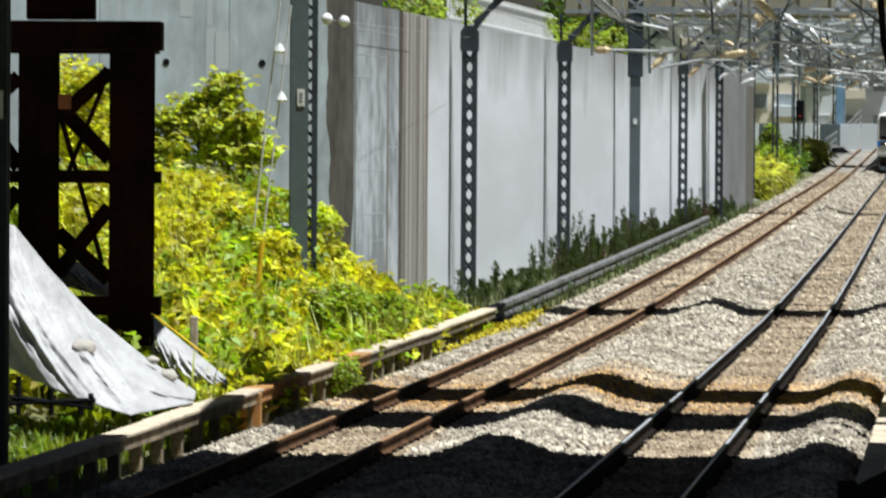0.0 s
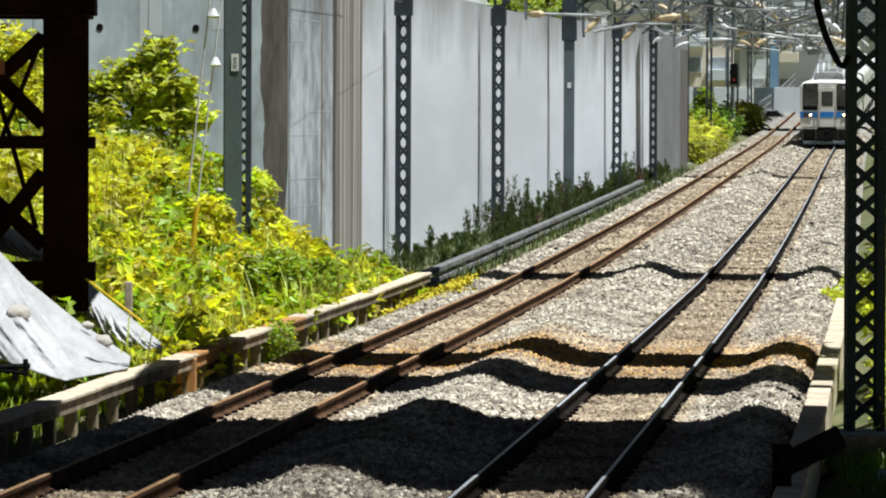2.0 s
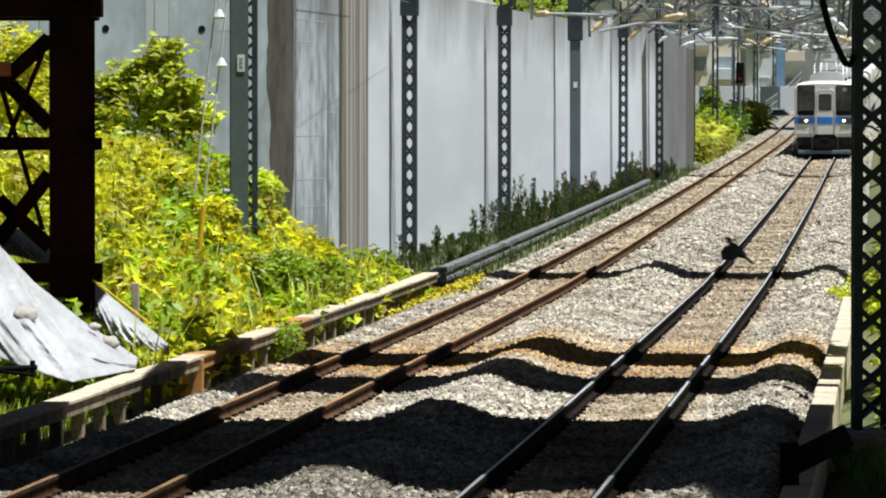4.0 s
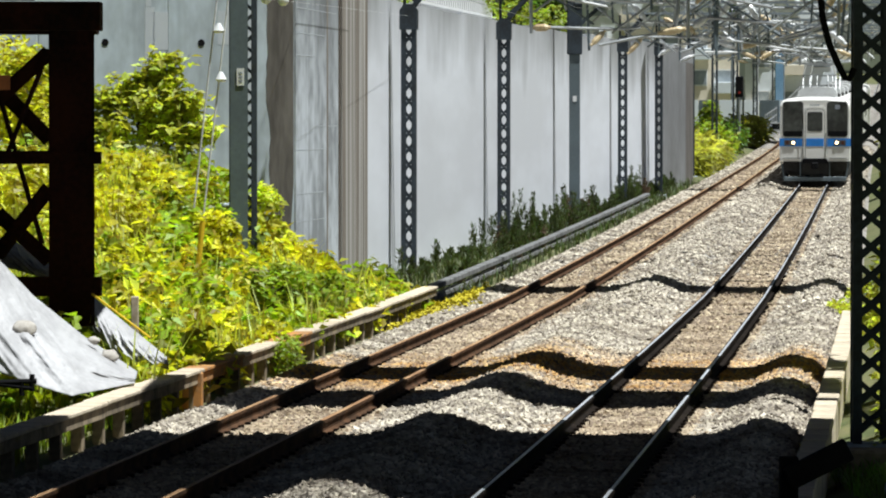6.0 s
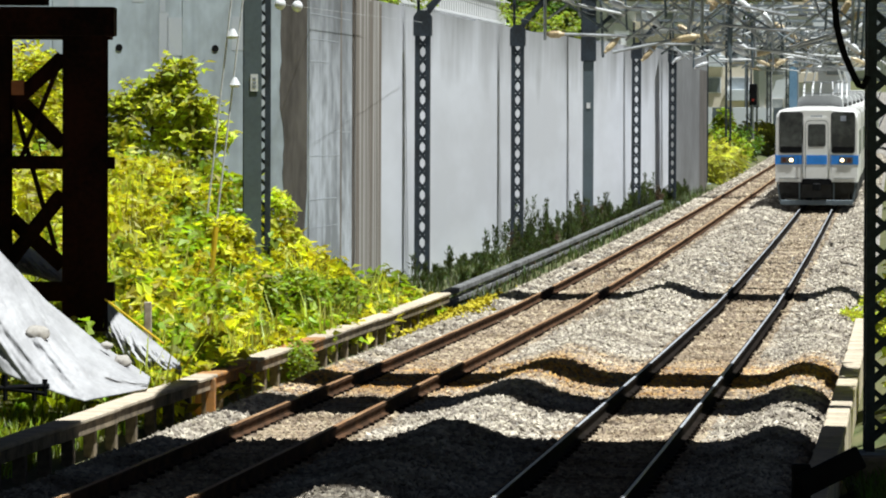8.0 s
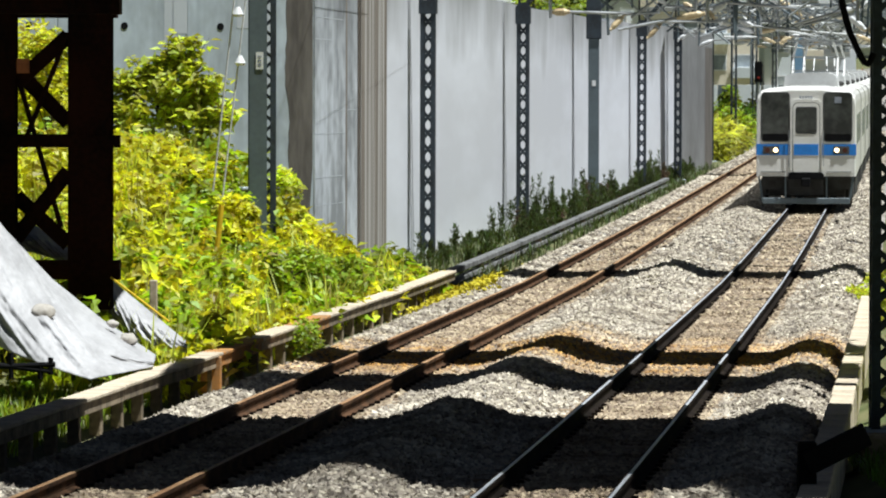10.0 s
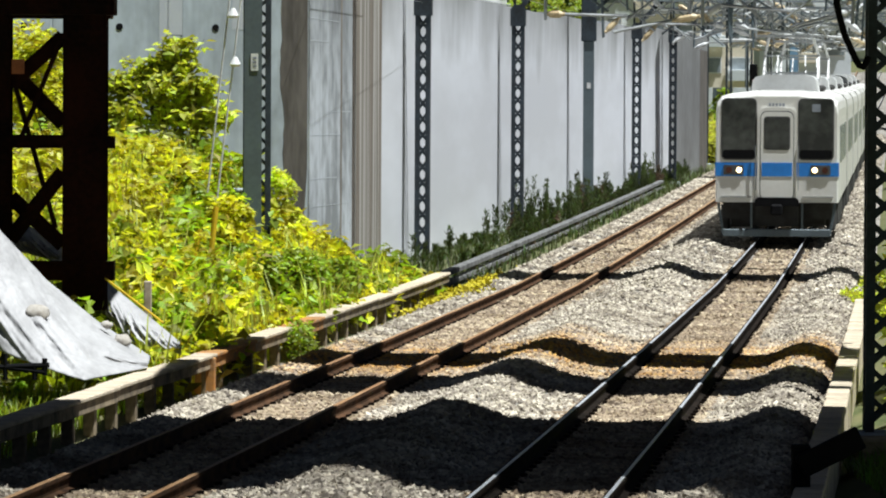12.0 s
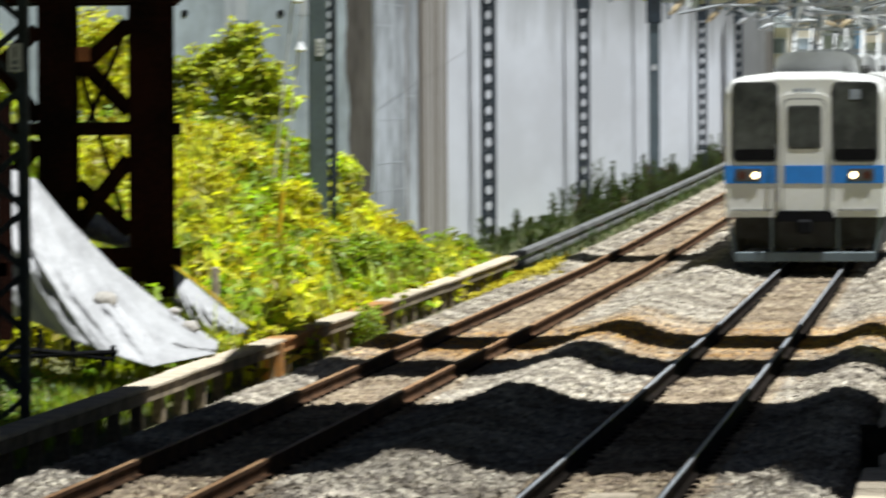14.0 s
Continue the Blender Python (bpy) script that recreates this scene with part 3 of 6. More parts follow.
def fence_line():
    f = thing("trackside_fence", Matrix(), "low weathered concrete fence with a flat cap, rust-stained in places", "fence", kind="structure")
    off = lambda y: -gap(y) - 2.32
    ys = list(np.arange(36, 104.5, 4.2)) + [104.5]
    for i in range(len(ys) - 1):
        a, b = ys[i], ys[i + 1]
        rusty = i in (8, 10)
        p, q = at(a, off(a)), at(b, off(b))
        m = span(p, q)
        sag = 0.006 * math.sin(i * 2.3)
        L = (q - p).length - 0.012
        # Paler LID slab paints the sunlit top, darker FENCE the shaded sides.
        o = part("cap_slab", boxed(-0.15, 0.15, 0, L, 0.01 + sag, 0.06 + sag, 0.012), RUST_CONCRETE if rusty else LID, f)
        o.matrix_basis = m
        o = part("cap_beam", boxed(-0.12, 0.12, 0, L, -0.13 + sag, 0.008 + sag, 0.01), RUST_CONCRETE if rusty else FENCE, f)
        o.matrix_basis = m
    picket = bpy.data.meshes.new("picket")
    bm = boxed(-0.06, 0.07, -0.09, 0.09, -0.9, -0.1, 0.01)
    bm.to_mesh(picket)
    bm.free()
    picket.materials.append(FENCE)
    for y in np.arange(36.6, 104, 1.55):
        o = new("picket", picket)
        o.parent = f
        o.matrix_basis = Matrix.Translation(at(y, off(y))) @ pose(0, 0, 0, 0, 0, turned(y) + random.uniform(-2, 2))
    post = part("strong_post", boxed(-0.12, 0.17, -0.14, 0.14, -0.75, 0.02, 0.015), RUST_CONCRETE, f)
    post.matrix_basis = Matrix.Translation(at(69.2, off(69.2)))
    g = thing("trackside_fence", Matrix(), "low grey concrete fence beam half sunk among weeds", "fence", kind="structure")
    ys = list(np.arange(106, 206, 9.0))
    for i in range(len(ys) - 1):
        a, b = ys[i], ys[i + 1]
        p, q = at(a, off(a) - 0.25), at(b, off(b) - 0.25)
        for z0, z1, w in ((-0.14, -0.03, 0.10), (-0.34, -0.24, 0.09)):
            o = part("cap_beam", boxed(-w, w, 0, (q - p).length - 0.06, z0, z1, 0.015), FARFENCE, g)
            o.matrix_basis = span(p, q)
        o = part("picket", boxed(-0.08, 0.08, -0.1, 0.1, -0.8, -0.06, 0.01), FENCE, g)
        o.matrix_basis = Matrix.Translation(p)


fence_line()


def trough():
    t = thing("cable_trough", Matrix(), "pale concrete cable trough with separate lids beside the track", "cable trough", kind="structure")
    lid = bpy.data.meshes.new("lid")
    bm = boxed(-0.13, 0.13, 0, 0.97, -0.05, 0.03, 0.012)
    bm.to_mesh(lid)
    bm.free()
    lid.materials.append(LID)
    for y in np.arange(37, 92, 1.0):
        o = new("lid", lid)
        o.parent = t
        o.matrix_basis = Matrix.Translation(at(y, 2.23, random.uniform(-0.012, 0.012))) @ pose(0, 0, 0, 0, random.uniform(-1, 1), turned(y) + random.uniform(-0.6, 0.6))
        if y % 4 < 1:
            o = part("trough_side", boxed(-0.115, 0.115, 0, 3.98, -0.5, -0.07), LID, t)
            o.matrix_basis = Matrix.Translation(at(y, 2.23)) @ pose(0, 0, 0, 0, 0, turned(y))


trough()


# ---------------- steel tower and sheet ----------------
TY = 68.0


def tx(px):
    return (px - 784) / 9500 * TY


def tz(py):
    return EYE - (py - 190) / 9500 * TY


def tower():
    t = thing("works_tower", pose(0, TY, 0), "dark rusty steel support tower with crossed bracing", "steel tower")

    def col(px0, px1, y0, top, bottom, lab=""):
        a, b = tx(px0), tx(px1)
        c, k = (a + b) / 2, 0.02
        ring = [(a, 0), (b, 0), (b, 0.03), (c + k, 0.03), (c + k, 0.42), (b, 0.42), (b, 0.45), (a, 0.45), (a, 0.42), (c - k, 0.42), (c - k, 0.03), (a, 0.03)]
        bm = bmesh.new()
        lo = [bm.verts.new((x, y0 + y, bottom)) for x, y in ring]
        hi = [bm.verts.new((x, y0 + y, top)) for x, y in ring]
        for i in range(12):
            bm.faces.new((lo[i], lo[(i + 1) % 12], hi[(i + 1) % 12], hi[i]))
        bm.faces.new(lo[::-1])
        bm.faces.new(hi)
        bmesh.ops.recalc_face_normals(bm, faces=bm.faces)
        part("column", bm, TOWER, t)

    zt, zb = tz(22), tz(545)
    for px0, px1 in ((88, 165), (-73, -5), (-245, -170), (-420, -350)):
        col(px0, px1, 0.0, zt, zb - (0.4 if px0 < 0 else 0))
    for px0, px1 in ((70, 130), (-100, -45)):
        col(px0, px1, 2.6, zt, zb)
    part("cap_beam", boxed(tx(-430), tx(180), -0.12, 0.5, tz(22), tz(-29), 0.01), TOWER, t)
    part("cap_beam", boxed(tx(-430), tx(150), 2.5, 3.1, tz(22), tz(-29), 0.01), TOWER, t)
    # Unseen slab and stub, added over the tower to shade its columns.
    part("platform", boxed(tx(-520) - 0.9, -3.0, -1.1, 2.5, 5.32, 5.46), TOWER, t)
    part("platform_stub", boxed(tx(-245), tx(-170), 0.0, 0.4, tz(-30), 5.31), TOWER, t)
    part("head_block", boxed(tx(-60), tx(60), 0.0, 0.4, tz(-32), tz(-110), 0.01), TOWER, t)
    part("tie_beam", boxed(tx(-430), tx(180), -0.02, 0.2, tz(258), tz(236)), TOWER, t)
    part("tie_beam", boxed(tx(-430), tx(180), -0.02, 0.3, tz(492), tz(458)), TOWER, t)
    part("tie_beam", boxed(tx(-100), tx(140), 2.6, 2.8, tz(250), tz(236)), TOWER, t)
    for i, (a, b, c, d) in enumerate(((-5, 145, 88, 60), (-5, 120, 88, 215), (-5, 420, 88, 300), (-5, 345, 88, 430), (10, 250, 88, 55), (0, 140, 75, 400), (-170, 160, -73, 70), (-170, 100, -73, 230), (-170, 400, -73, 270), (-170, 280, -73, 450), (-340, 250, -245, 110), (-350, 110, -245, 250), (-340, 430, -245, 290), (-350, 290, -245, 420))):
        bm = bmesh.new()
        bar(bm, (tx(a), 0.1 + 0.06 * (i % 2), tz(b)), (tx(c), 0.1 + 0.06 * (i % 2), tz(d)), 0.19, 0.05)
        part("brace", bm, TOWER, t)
    # Orange plates paint the sunlit patches on the rusty steel.
    for px, py in ((-2, 101), (-170, 100), (-400, 50)):
        bm = boxed(tx(px), tx(px + 22), -0.03, 0.03, tz(py + 26), tz(py))
        part("gusset", bm, SUNLITRUST, t)


tower()


def ease(table, u):
    """A value between the table's rows."""
    k = min(int(u * (len(table) - 1)), len(table) - 2)
    f = u * (len(table) - 1) - k
    return table[k] + (table[k + 1] - table[k]) * f


def drape(name, top, low, label, seed, crease=1.0, nu=130, nv=60):
    """A sheet hung between an upper and a lower edge of bearings, with folds and creases."""
    verts, faces = [], []
    for i in range(nu):
        u = i / (nu - 1)
        a = [ease([r[c] for r in top], u) for c in range(3)]
        b = [ease([r[c] for r in low], u) for c in range(3)]
        for j in range(nv):
            v = j / (nv - 1)
            px, py, d = (a[c] + (b[c] - a[c]) * v for c in range(3))
            flow = u * 1.6 - 0.75 * v
            ridge = noise.noise((flow * 15, v * 1.1, seed + 5))
            fold = 0.06 * noise.noise((flow * 7, v * 1.4, seed)) + 0.05 * ridge * ridge + 0.012 * noise.noise((flow * 30, v * 4.0, seed + 2)) + 0.012 * noise.noise((u * 26, v * 15, seed)) + 0.016 * noise.noise((u * 9, v * 7, seed + 8))
            lump = sum(math.exp(-((u - a0) / 0.035) ** 2 - ((v - b0) / 0.09) ** 2) for a0, b0 in ((0.52, 0.42), (0.66, 0.40), (0.80, 0.55), (0.88, 0.35), (0.38, 0.6)))
            fold = crease * (1.6 * fold * (0.35 + min(v, 1 - v) * 1.4) + 0.05 * lump)
            d -= fold * 2.6 + 0.5 * math.sin(math.pi * v)
            verts.append(((px - 784) / 9500 * d, d, EYE - (py - 190) / 9500 * d))
    for i in range(nu - 1):
        for j in range(nv - 1):
            faces.append((i * nv + j, i * nv + j + 1, (i + 1) * nv + j + 1, (i + 1) * nv + j))
    o = raw(name, verts, faces, TARP, smooth=True)
    o.modifiers.new("cloth", "SOLIDIFY").thickness = 0.012
    return tagged(o, label, "tarpaulin")


def clutter():
    """Scaffold tubes, a strap and the tower's forward bracing by the sheet."""
    f = lambda px, py, d: ((px - 784) / 9500 * d, d, EYE - (py - 190) / 9500 * d)
    b = thing("raking_frame", Matrix(), "dark steel raking braces in front of the white sheet", "steel frame")
    for a, c, w in (((-330, 495), (-128, 495), 0.16), ((-330, 330), (-128, 465), 0.12), ((-330, 415), (-140, 290), 0.12), ((-135, 200), (-135, 620), 0.2), ((-325, 200), (-325, 660), 0.2)):
        part("brace", bar(bmesh.new(), f(*a, 63.6), f(*c, 63.6), w, 0.06), TOWER, b)
    r = thing("scaffold_tubes", Matrix(), "dark scaffold tubes and couplers lying in the grass", "scaffold tubes")
    for a, c in (((-130, 650), (66, 642)), ((-130, 632), (60, 655)), ((-70, 600), (-70, 668)), ((-12, 622), (-12, 668)), ((40, 640), (40, 668)), ((58, 630), (58, 660))):
        part("tube", rod(bmesh.new(), f(*a, 60.5), f(*c, 60.5), 0.03), BLACK, r)
    s = thing("yellow_strap", Matrix(), "yellow strap tied from the tower to the fence", "strap")
    part("strap", rod(bmesh.new(), f(165, 488, 67.6), f(268, 566, 66.6), 0.014), YELLOW, s)
    part("peg", boxed(-0.05, 0.05, -0.05, 0.05, 0, 0.5, 0.01, Matrix.Translation(f(240, 560, 70))), LID, s)


clutter()
drape("dust_sheet", ((-300, 285, 66.5), (-150, 305, 66.5), (-77, 335, 66), (-20, 405, 66.2), (60, 490, 66.4), (150, 562, 66.6), (245, 625, 66.8)),
      ((-300, 565, 65), (-170, 566, 65), (-90, 585, 64.4), (0, 626, 63.4), (70, 650, 62.8), (128, 668, 62.4), (240, 645, 64.6)),
      "white creased sheet draped from the tower to the fence", 3)
for px, py, d, r in ((-15, 500, 64.75, 0.13), (46, 548, 64.15, 0.14), (168, 570, 66.0, 0.07), (196, 597, 65.9, 0.11)):
    o = thing("weight_bag", pose((px - 784) / 9500 * d, d, EYE - (py - 190) / 9500 * d, 35, 10, 0), "small pale cloth weight bag holding the white sheet down", "bag", "weight bags")
    bm = bmesh.new()
    bmesh.ops.create_icosphere(bm, subdivisions=3, radius=1)
    for v in bm.verts:
        v.co = Vector((v.co.x * r, v.co.y * r * 0.9, v.co.z * r * 0.55)) * (1 + 0.25 * noise.noise(v.co * 1.7 + Vector((px, 0, 0))))
    part("bag", bm, BAGCLOTH, o, smooth=True)
drape("dust_sheet", ((-45, 378, 69.5), (30, 395, 69.8), (105, 445, 70.0)), ((-30, 430, 68.6), (40, 448, 68.6), (110, 470, 68.8)), "white sheet end showing behind the tower column", 8, 0.6)
drape("dust_sheet", ((158, 485, 70.2), (225, 540, 69.4), (298, 600, 68.4)), ((150, 540, 69.0), (215, 600, 67.6), (300, 622, 67.4)), "white sheet end lying beside the tower foot", 12, 0.8)



# ---------------- train ----------------
HALF = 1.45


def body_outline(h=HALF):
    return [(-h, 0.96), (-h, 3.15), (-h + 0.03, 3.33), (-h + 0.13, 3.46), (-h + 0.35, 3.53), (-0.5, 3.60), (0.5, 3.60), (h - 0.35, 3.53), (h - 0.13, 3.46), (h - 0.03, 3.33), (h, 3.15), (h, 0.96)]


def rounded(x0, x1, z0, z1, r=0.08, n=4):
    pts = []
    for cx, cz, a0 in ((x1 - r, z1 - r, 0), (x0 + r, z1 - r, 90), (x0 + r, z0 + r, 180), (x1 - r, z0 + r, 270)):
        for k in range(n + 1):
            a = radians(a0 + 90 * k / n)
            pts.append((cx + r * math.cos(a), cz + r * math.sin(a)))
    return pts


def plate(x0, x1, z0, z1, y0, y1, r=0.08):
    return prism(bmesh.new(), rounded(x0, x1, z0, z1, r), y0, y1)


def train_car(lead, bow=True):
    label = "ivory commuter train car with a blue front stripe and lit headlamps" if lead else "ivory commuter train car coupled behind the leading car"
    c = thing("train_car", Matrix(), label, "train car", "train")
    y0 = 0.42 if lead else 0.3
    bm = prism(bmesh.new(), body_outline(), y0, 19.6)
    part("body", bm, IVORY, c)
    part("roof", prism(bmesh.new(), [(-1.05, 3.53), (-0.45, 3.612), (0.45, 3.612), (1.05, 3.53)], y0 + 0.1, 19.5), ROOF, c)
    part("underframe", boxed(-1.3, 1.3, 0.8, 19.2, 0.55, 0.96), UNDER, c)
    for y in (2.9, 16.7):
        bm = boxed(-1.15, 1.15, y - 1.6, y + 1.6, 0.35, 0.7, 0.05)
        part("bogie", bm, UNDER, c)
        for dy in (-1.05, 1.05):
            bm = bmesh.new()
            for sx in (-0.565, 0.565):
                rod(bm, (sx - 0.06, y + dy, 0.43), (sx + 0.06, y + dy, 0.43), 0.43, n=20)
            rod(bm, (-0.6, y + dy, 0.43), (0.6, y + dy, 0.43), 0.08)
            part("wheelset", bm, UNDER, c)
    for y, half, low in ((5.9, 1.2, 0.32), (8.4, 1.1, 0.26), (10.9, 1.2, 0.3), (13.5, 1.2, 0.34)):
        part("equipment_box", boxed(-1.4, 1.4, y - half, y + half, low, 0.93, 0.05), UNDER, c)
    for sx in (-1, 1):
        for y in (2.9, 16.7):
            for dy in (-1.05, 0, 1.05):
                part("axle_box", boxed(min(sx * 1.15, sx * 1.36), max(sx * 1.15, sx * 1.36), y + dy - 0.3, y + dy + 0.3, 0.25, 0.9, 0.05), UNDER, c)
    for sx in (-1, 1):
        for k in range(4):
            y = 2.6 + k * 4.85
            a, b = sorted((sx * (HALF - 0.01), sx * (HALF + 0.006)))
            part("door", boxed(a, b, y - 0.65, y + 0.65, 1.05, 2.95), IVORY, c)
            a, b = sorted((sx * HALF, sx * (HALF + 0.012)))
            for dy in (-0.32, 0.32):
                part("door_glass", boxed(a, b, y + dy - 0.22, y + dy + 0.22, 1.9, 2.75), SKYGLASS, c)
            if k < 3:
                for dy in (1.65, 3.2):
                    part("side_window", boxed(a, b, y + dy - 0.68, y + dy + 0.68, 1.85, 2.75), SKYGLASS, c)
    # roof machines
    part("air_conditioner", prism(bmesh.new(), [(-0.84, 3.55), (-0.80, 3.84), (-0.72, 3.93), (-0.5, 3.99), (0.5, 3.99), (0.72, 3.93), (0.80, 3.84), (0.84, 3.55)], 8.2, 11.6), PALEROOF, c)
    for y in (13.2, 14.4, 15.2):
        part("roof_vent", boxed(0.35, 0.95, y - 0.35, y + 0.35, 3.56, 3.72, 0.06), UNDER, c)
    if bow:
        pan = part("pantograph", bar(bmesh.new(), (-0.9, 16.4, 5.02), (0.9, 16.4, 5.02), 0.07), GALV, c)
        part("contact_bow", bar(bmesh.new(), (-0.9, 16.7, 5.02), (0.9, 16.7, 5.02), 0.07), RUST_CONCRETE, pan)
        for z, w in ((4.5, 0.75), (4.05, 0.72)):
            part("cross_tube", bar(bmesh.new(), (-w, 17.4, z), (w, 17.4, z), 0.05), GALV, pan)
        for sx in (-0.72, 0.72):
            for a, b, w in (((sx, 16.1, 3.85), (sx, 17.4, 4.5), 0.06), ((sx, 17.4, 4.5), (sx * 0.8, 16.4, 5.0), 0.06), ((sx, 18.7, 3.85), (sx, 17.4, 4.5), 0.06), ((sx * 0.55, 16.2, 3.8), (sx * 0.5, 17.3, 4.5), 0.04)):
                part("arm", bar(bmesh.new(), a, b, w), PALEROOF, pan)
            for y in (16.1, 18.7):
                part("foot", bar(bmesh.new(), (sx, y, 3.5), (sx, y, 3.9), 0.1), PORCELAIN, pan)
    if not lead:
        return c
    # front
    face = body_outline()

    def ring(y, drop, side):
        return [bm.verts.new((x * side, y, z - (drop if z > 1 else 0.0))) for x, z in face]

    bm = bmesh.new()
    rings = [ring(y, d, k) for y, d, k in ((0.42, 0.0, 1.0), (0.26, 0.012, 1.0), (0.13, 0.04, 0.998), (0.05, 0.08, 0.992), (0.015, 0.11, 0.984), (0.0, 0.145, 0.975))]
    n = len(face)
    for a, b in zip(rings, rings[1:]):
        for i in range(n):
            bm.faces.new((a[i], a[(i + 1) % n], b[(i + 1) % n], b[i]))
    bm.faces.new(rings[-1])
    bmesh.ops.recalc_face_normals(bm, faces=bm.faces)
    front = part("front", bm, IVORY, c)
    for x0, x1 in ((-1.29, -0.51), (0.52, 1.31)):
        part("window_seal", plate(x0 - 0.03, x1 + 0.03, 1.96, 3.42, -0.012, 0.01, 0.12), SEAL, front)
        part("windscreen", plate(x0, x1, 1.99, 3.39, -0.02, 0.0, 0.1), SCREEN, front)
        part("dash_panel", plate(x0 + 0.01, x1 - 0.01, 1.995, 2.2, -0.024, -0.018, 0.07), BLACK, front)
    part("destination_sign", boxed(0.82, 1.02, -0.026, -0.019, 3.1, 3.28), GREYINK, front, "pale destination sign behind the glass")
    part("door_frame", plate(-0.46, 0.46, 0.98, 3.2, -0.045, 0.02, 0.2), IVORY, front)
    part("door_groove", plate(-0.40, 0.40, 1.0, 3.12, -0.048, 0.02, 0.16), SEAL, front)
    door = part("front_door", plate(-0.385, 0.385, 1.02, 3.1, -0.055, 0.02, 0.15), IVORY, front)
    part("door_seal", plate(-0.31, 0.31, 2.2, 2.99, -0.062, -0.05, 0.07), SEAL, front)
    part("door_window", plate(-0.28, 0.28, 2.23, 2.96, -0.068, -0.05, 0.05), SCREEN, front)
    for x0, x1, y in ((-1.44, -0.465, -0.012), (0.465, 1.44, -0.012), (-0.36, 0.36, -0.066)):
        part("blue_band", boxed(x0, x1, y, 0.06, 1.575, 1.90), BLUE, front)
    for sx in (-1, 1):
        a, b = sorted((sx * 1.44, sx * 1.458))
        part("blue_band", boxed(a, b, -0.002, 0.25, 1.575, 1.90), BLUE, front)
        a, b = sorted((sx * 0.79, sx * 1.26))
        part("lamp_case", plate(a, b, 1.61, 1.84, -0.035, 0.0, 0.03), SEAL, front)
        bm = rod(bmesh.new(), (sx * 0.89, -0.05, 1.725), (sx * 0.89, -0.03, 1.725), 0.062, n=16)
        part("headlamp", bm, LAMP, front, "lit warm white headlamp")
        bm = rod(bmesh.new(), (sx * 1.13, -0.045, 1.725), (sx * 1.13, -0.03, 1.725), 0.075, n=16)
        part("tail_lamp", bm, REDLENS, front)
        part("step_rib", boxed(min(sx * 0.6, sx * 1.32), max(sx * 0.6, sx * 1.32), -0.02, 0.02, 1.07, 1.11), ROOF, front)
        part("skirt_stay", bar(bmesh.new(), (sx * 1.38, 0.1, 0.95), (sx * 1.26, 0.1, 0.22), 0.06), POSTFACE, front)
        part("skirt_stay", bar(bmesh.new(), (sx * 0.6, 0.1, 0.95), (sx * 0.6, 0.1, 0.25), 0.05), POSTFACE, front)
        bm = bmesh.new()
        bar(bm, (sx * 0.5, -0.07, 1.25), (sx * 0.5, -0.07, 2.3), 0.025)
        part("grab_rail", bm, GALV, front)
    # Black block on the front paints the shaded cut-out around the coupler.
    part("coupler_recess", prism(bmesh.new(), [(-0.52, 0.88), (0.52, 0.88), (0.52, 1.02), (0.44, 1.08), (-0.44, 1.08), (-0.52, 1.02)], -0.078, 0.3), BLACK, front)
    bm = boxed(-1.27, 1.27, 0.05, 0.16, 0.15, 0.33, 0.02)
    part("obstacle_guard", bm, POSTFACE, front)
    part("coupler", boxed(-0.14, 0.14, -0.3, 0.6, 0.66, 0.92, 0.04), BLACK, front)
    part("pipe_box", boxed(-0.5, 0.5, 0.3, 0.7, 0.4, 0.96), UNDER, front)
    for x in (-0.2, -0.12, -0.04, 0.04, 0.12):
        part("number_bar", boxed(x, x + 0.05, -0.008, 0.03, 3.23, 3.30), GREYINK, front)
    return c


CARS = [train_car(True), train_car(False)]
CARS.append(train_car(False, False))
for k in range(4):
    CARS.append(copy_thing(CARS[2], Matrix()))


# ---------------- plants ----------------


def leaf_mesh(name, pts, length, width, mat, parent=None, up=0.6, seed=1, rise=0.0):
    """Many folded leaves at the points given."""
    r = np.random.default_rng(seed)
    n = len(pts)
    pts = np.asarray(pts)
    d = r.normal(size=(n, 3))
    d[:, 2] = d[:, 2] * 0.5 - 0.1 + rise
    d /= np.linalg.norm(d, axis=1)[:, None]
    nm = r.normal(size=(n, 3)) * 0.7
    nm[:, 2] = np.abs(nm[:, 2]) + up
    s = np.cross(d, nm)
    s /= np.linalg.norm(s, axis=1)[:, None] + 1e-9
    nm = np.cross(s, d)
    L = (length * r.uniform(0.6, 1.3, n))[:, None]
    W = L * width
    v = np.stack([pts, pts + d * L * 0.45 + s * W + nm * L * 0.08, pts + d * L - nm * L * 0.18, pts + d * L * 0.45 - s * W + nm * L * 0.08], 1).reshape(-1, 3)
    k = np.arange(n)[:, None] * 4
    f = np.concatenate([k + [[0, 1, 2]], k + [[0, 2, 3]]], 1).reshape(-1, 3)
    return raw(name, v.tolist(), f.tolist(), mat, parent)


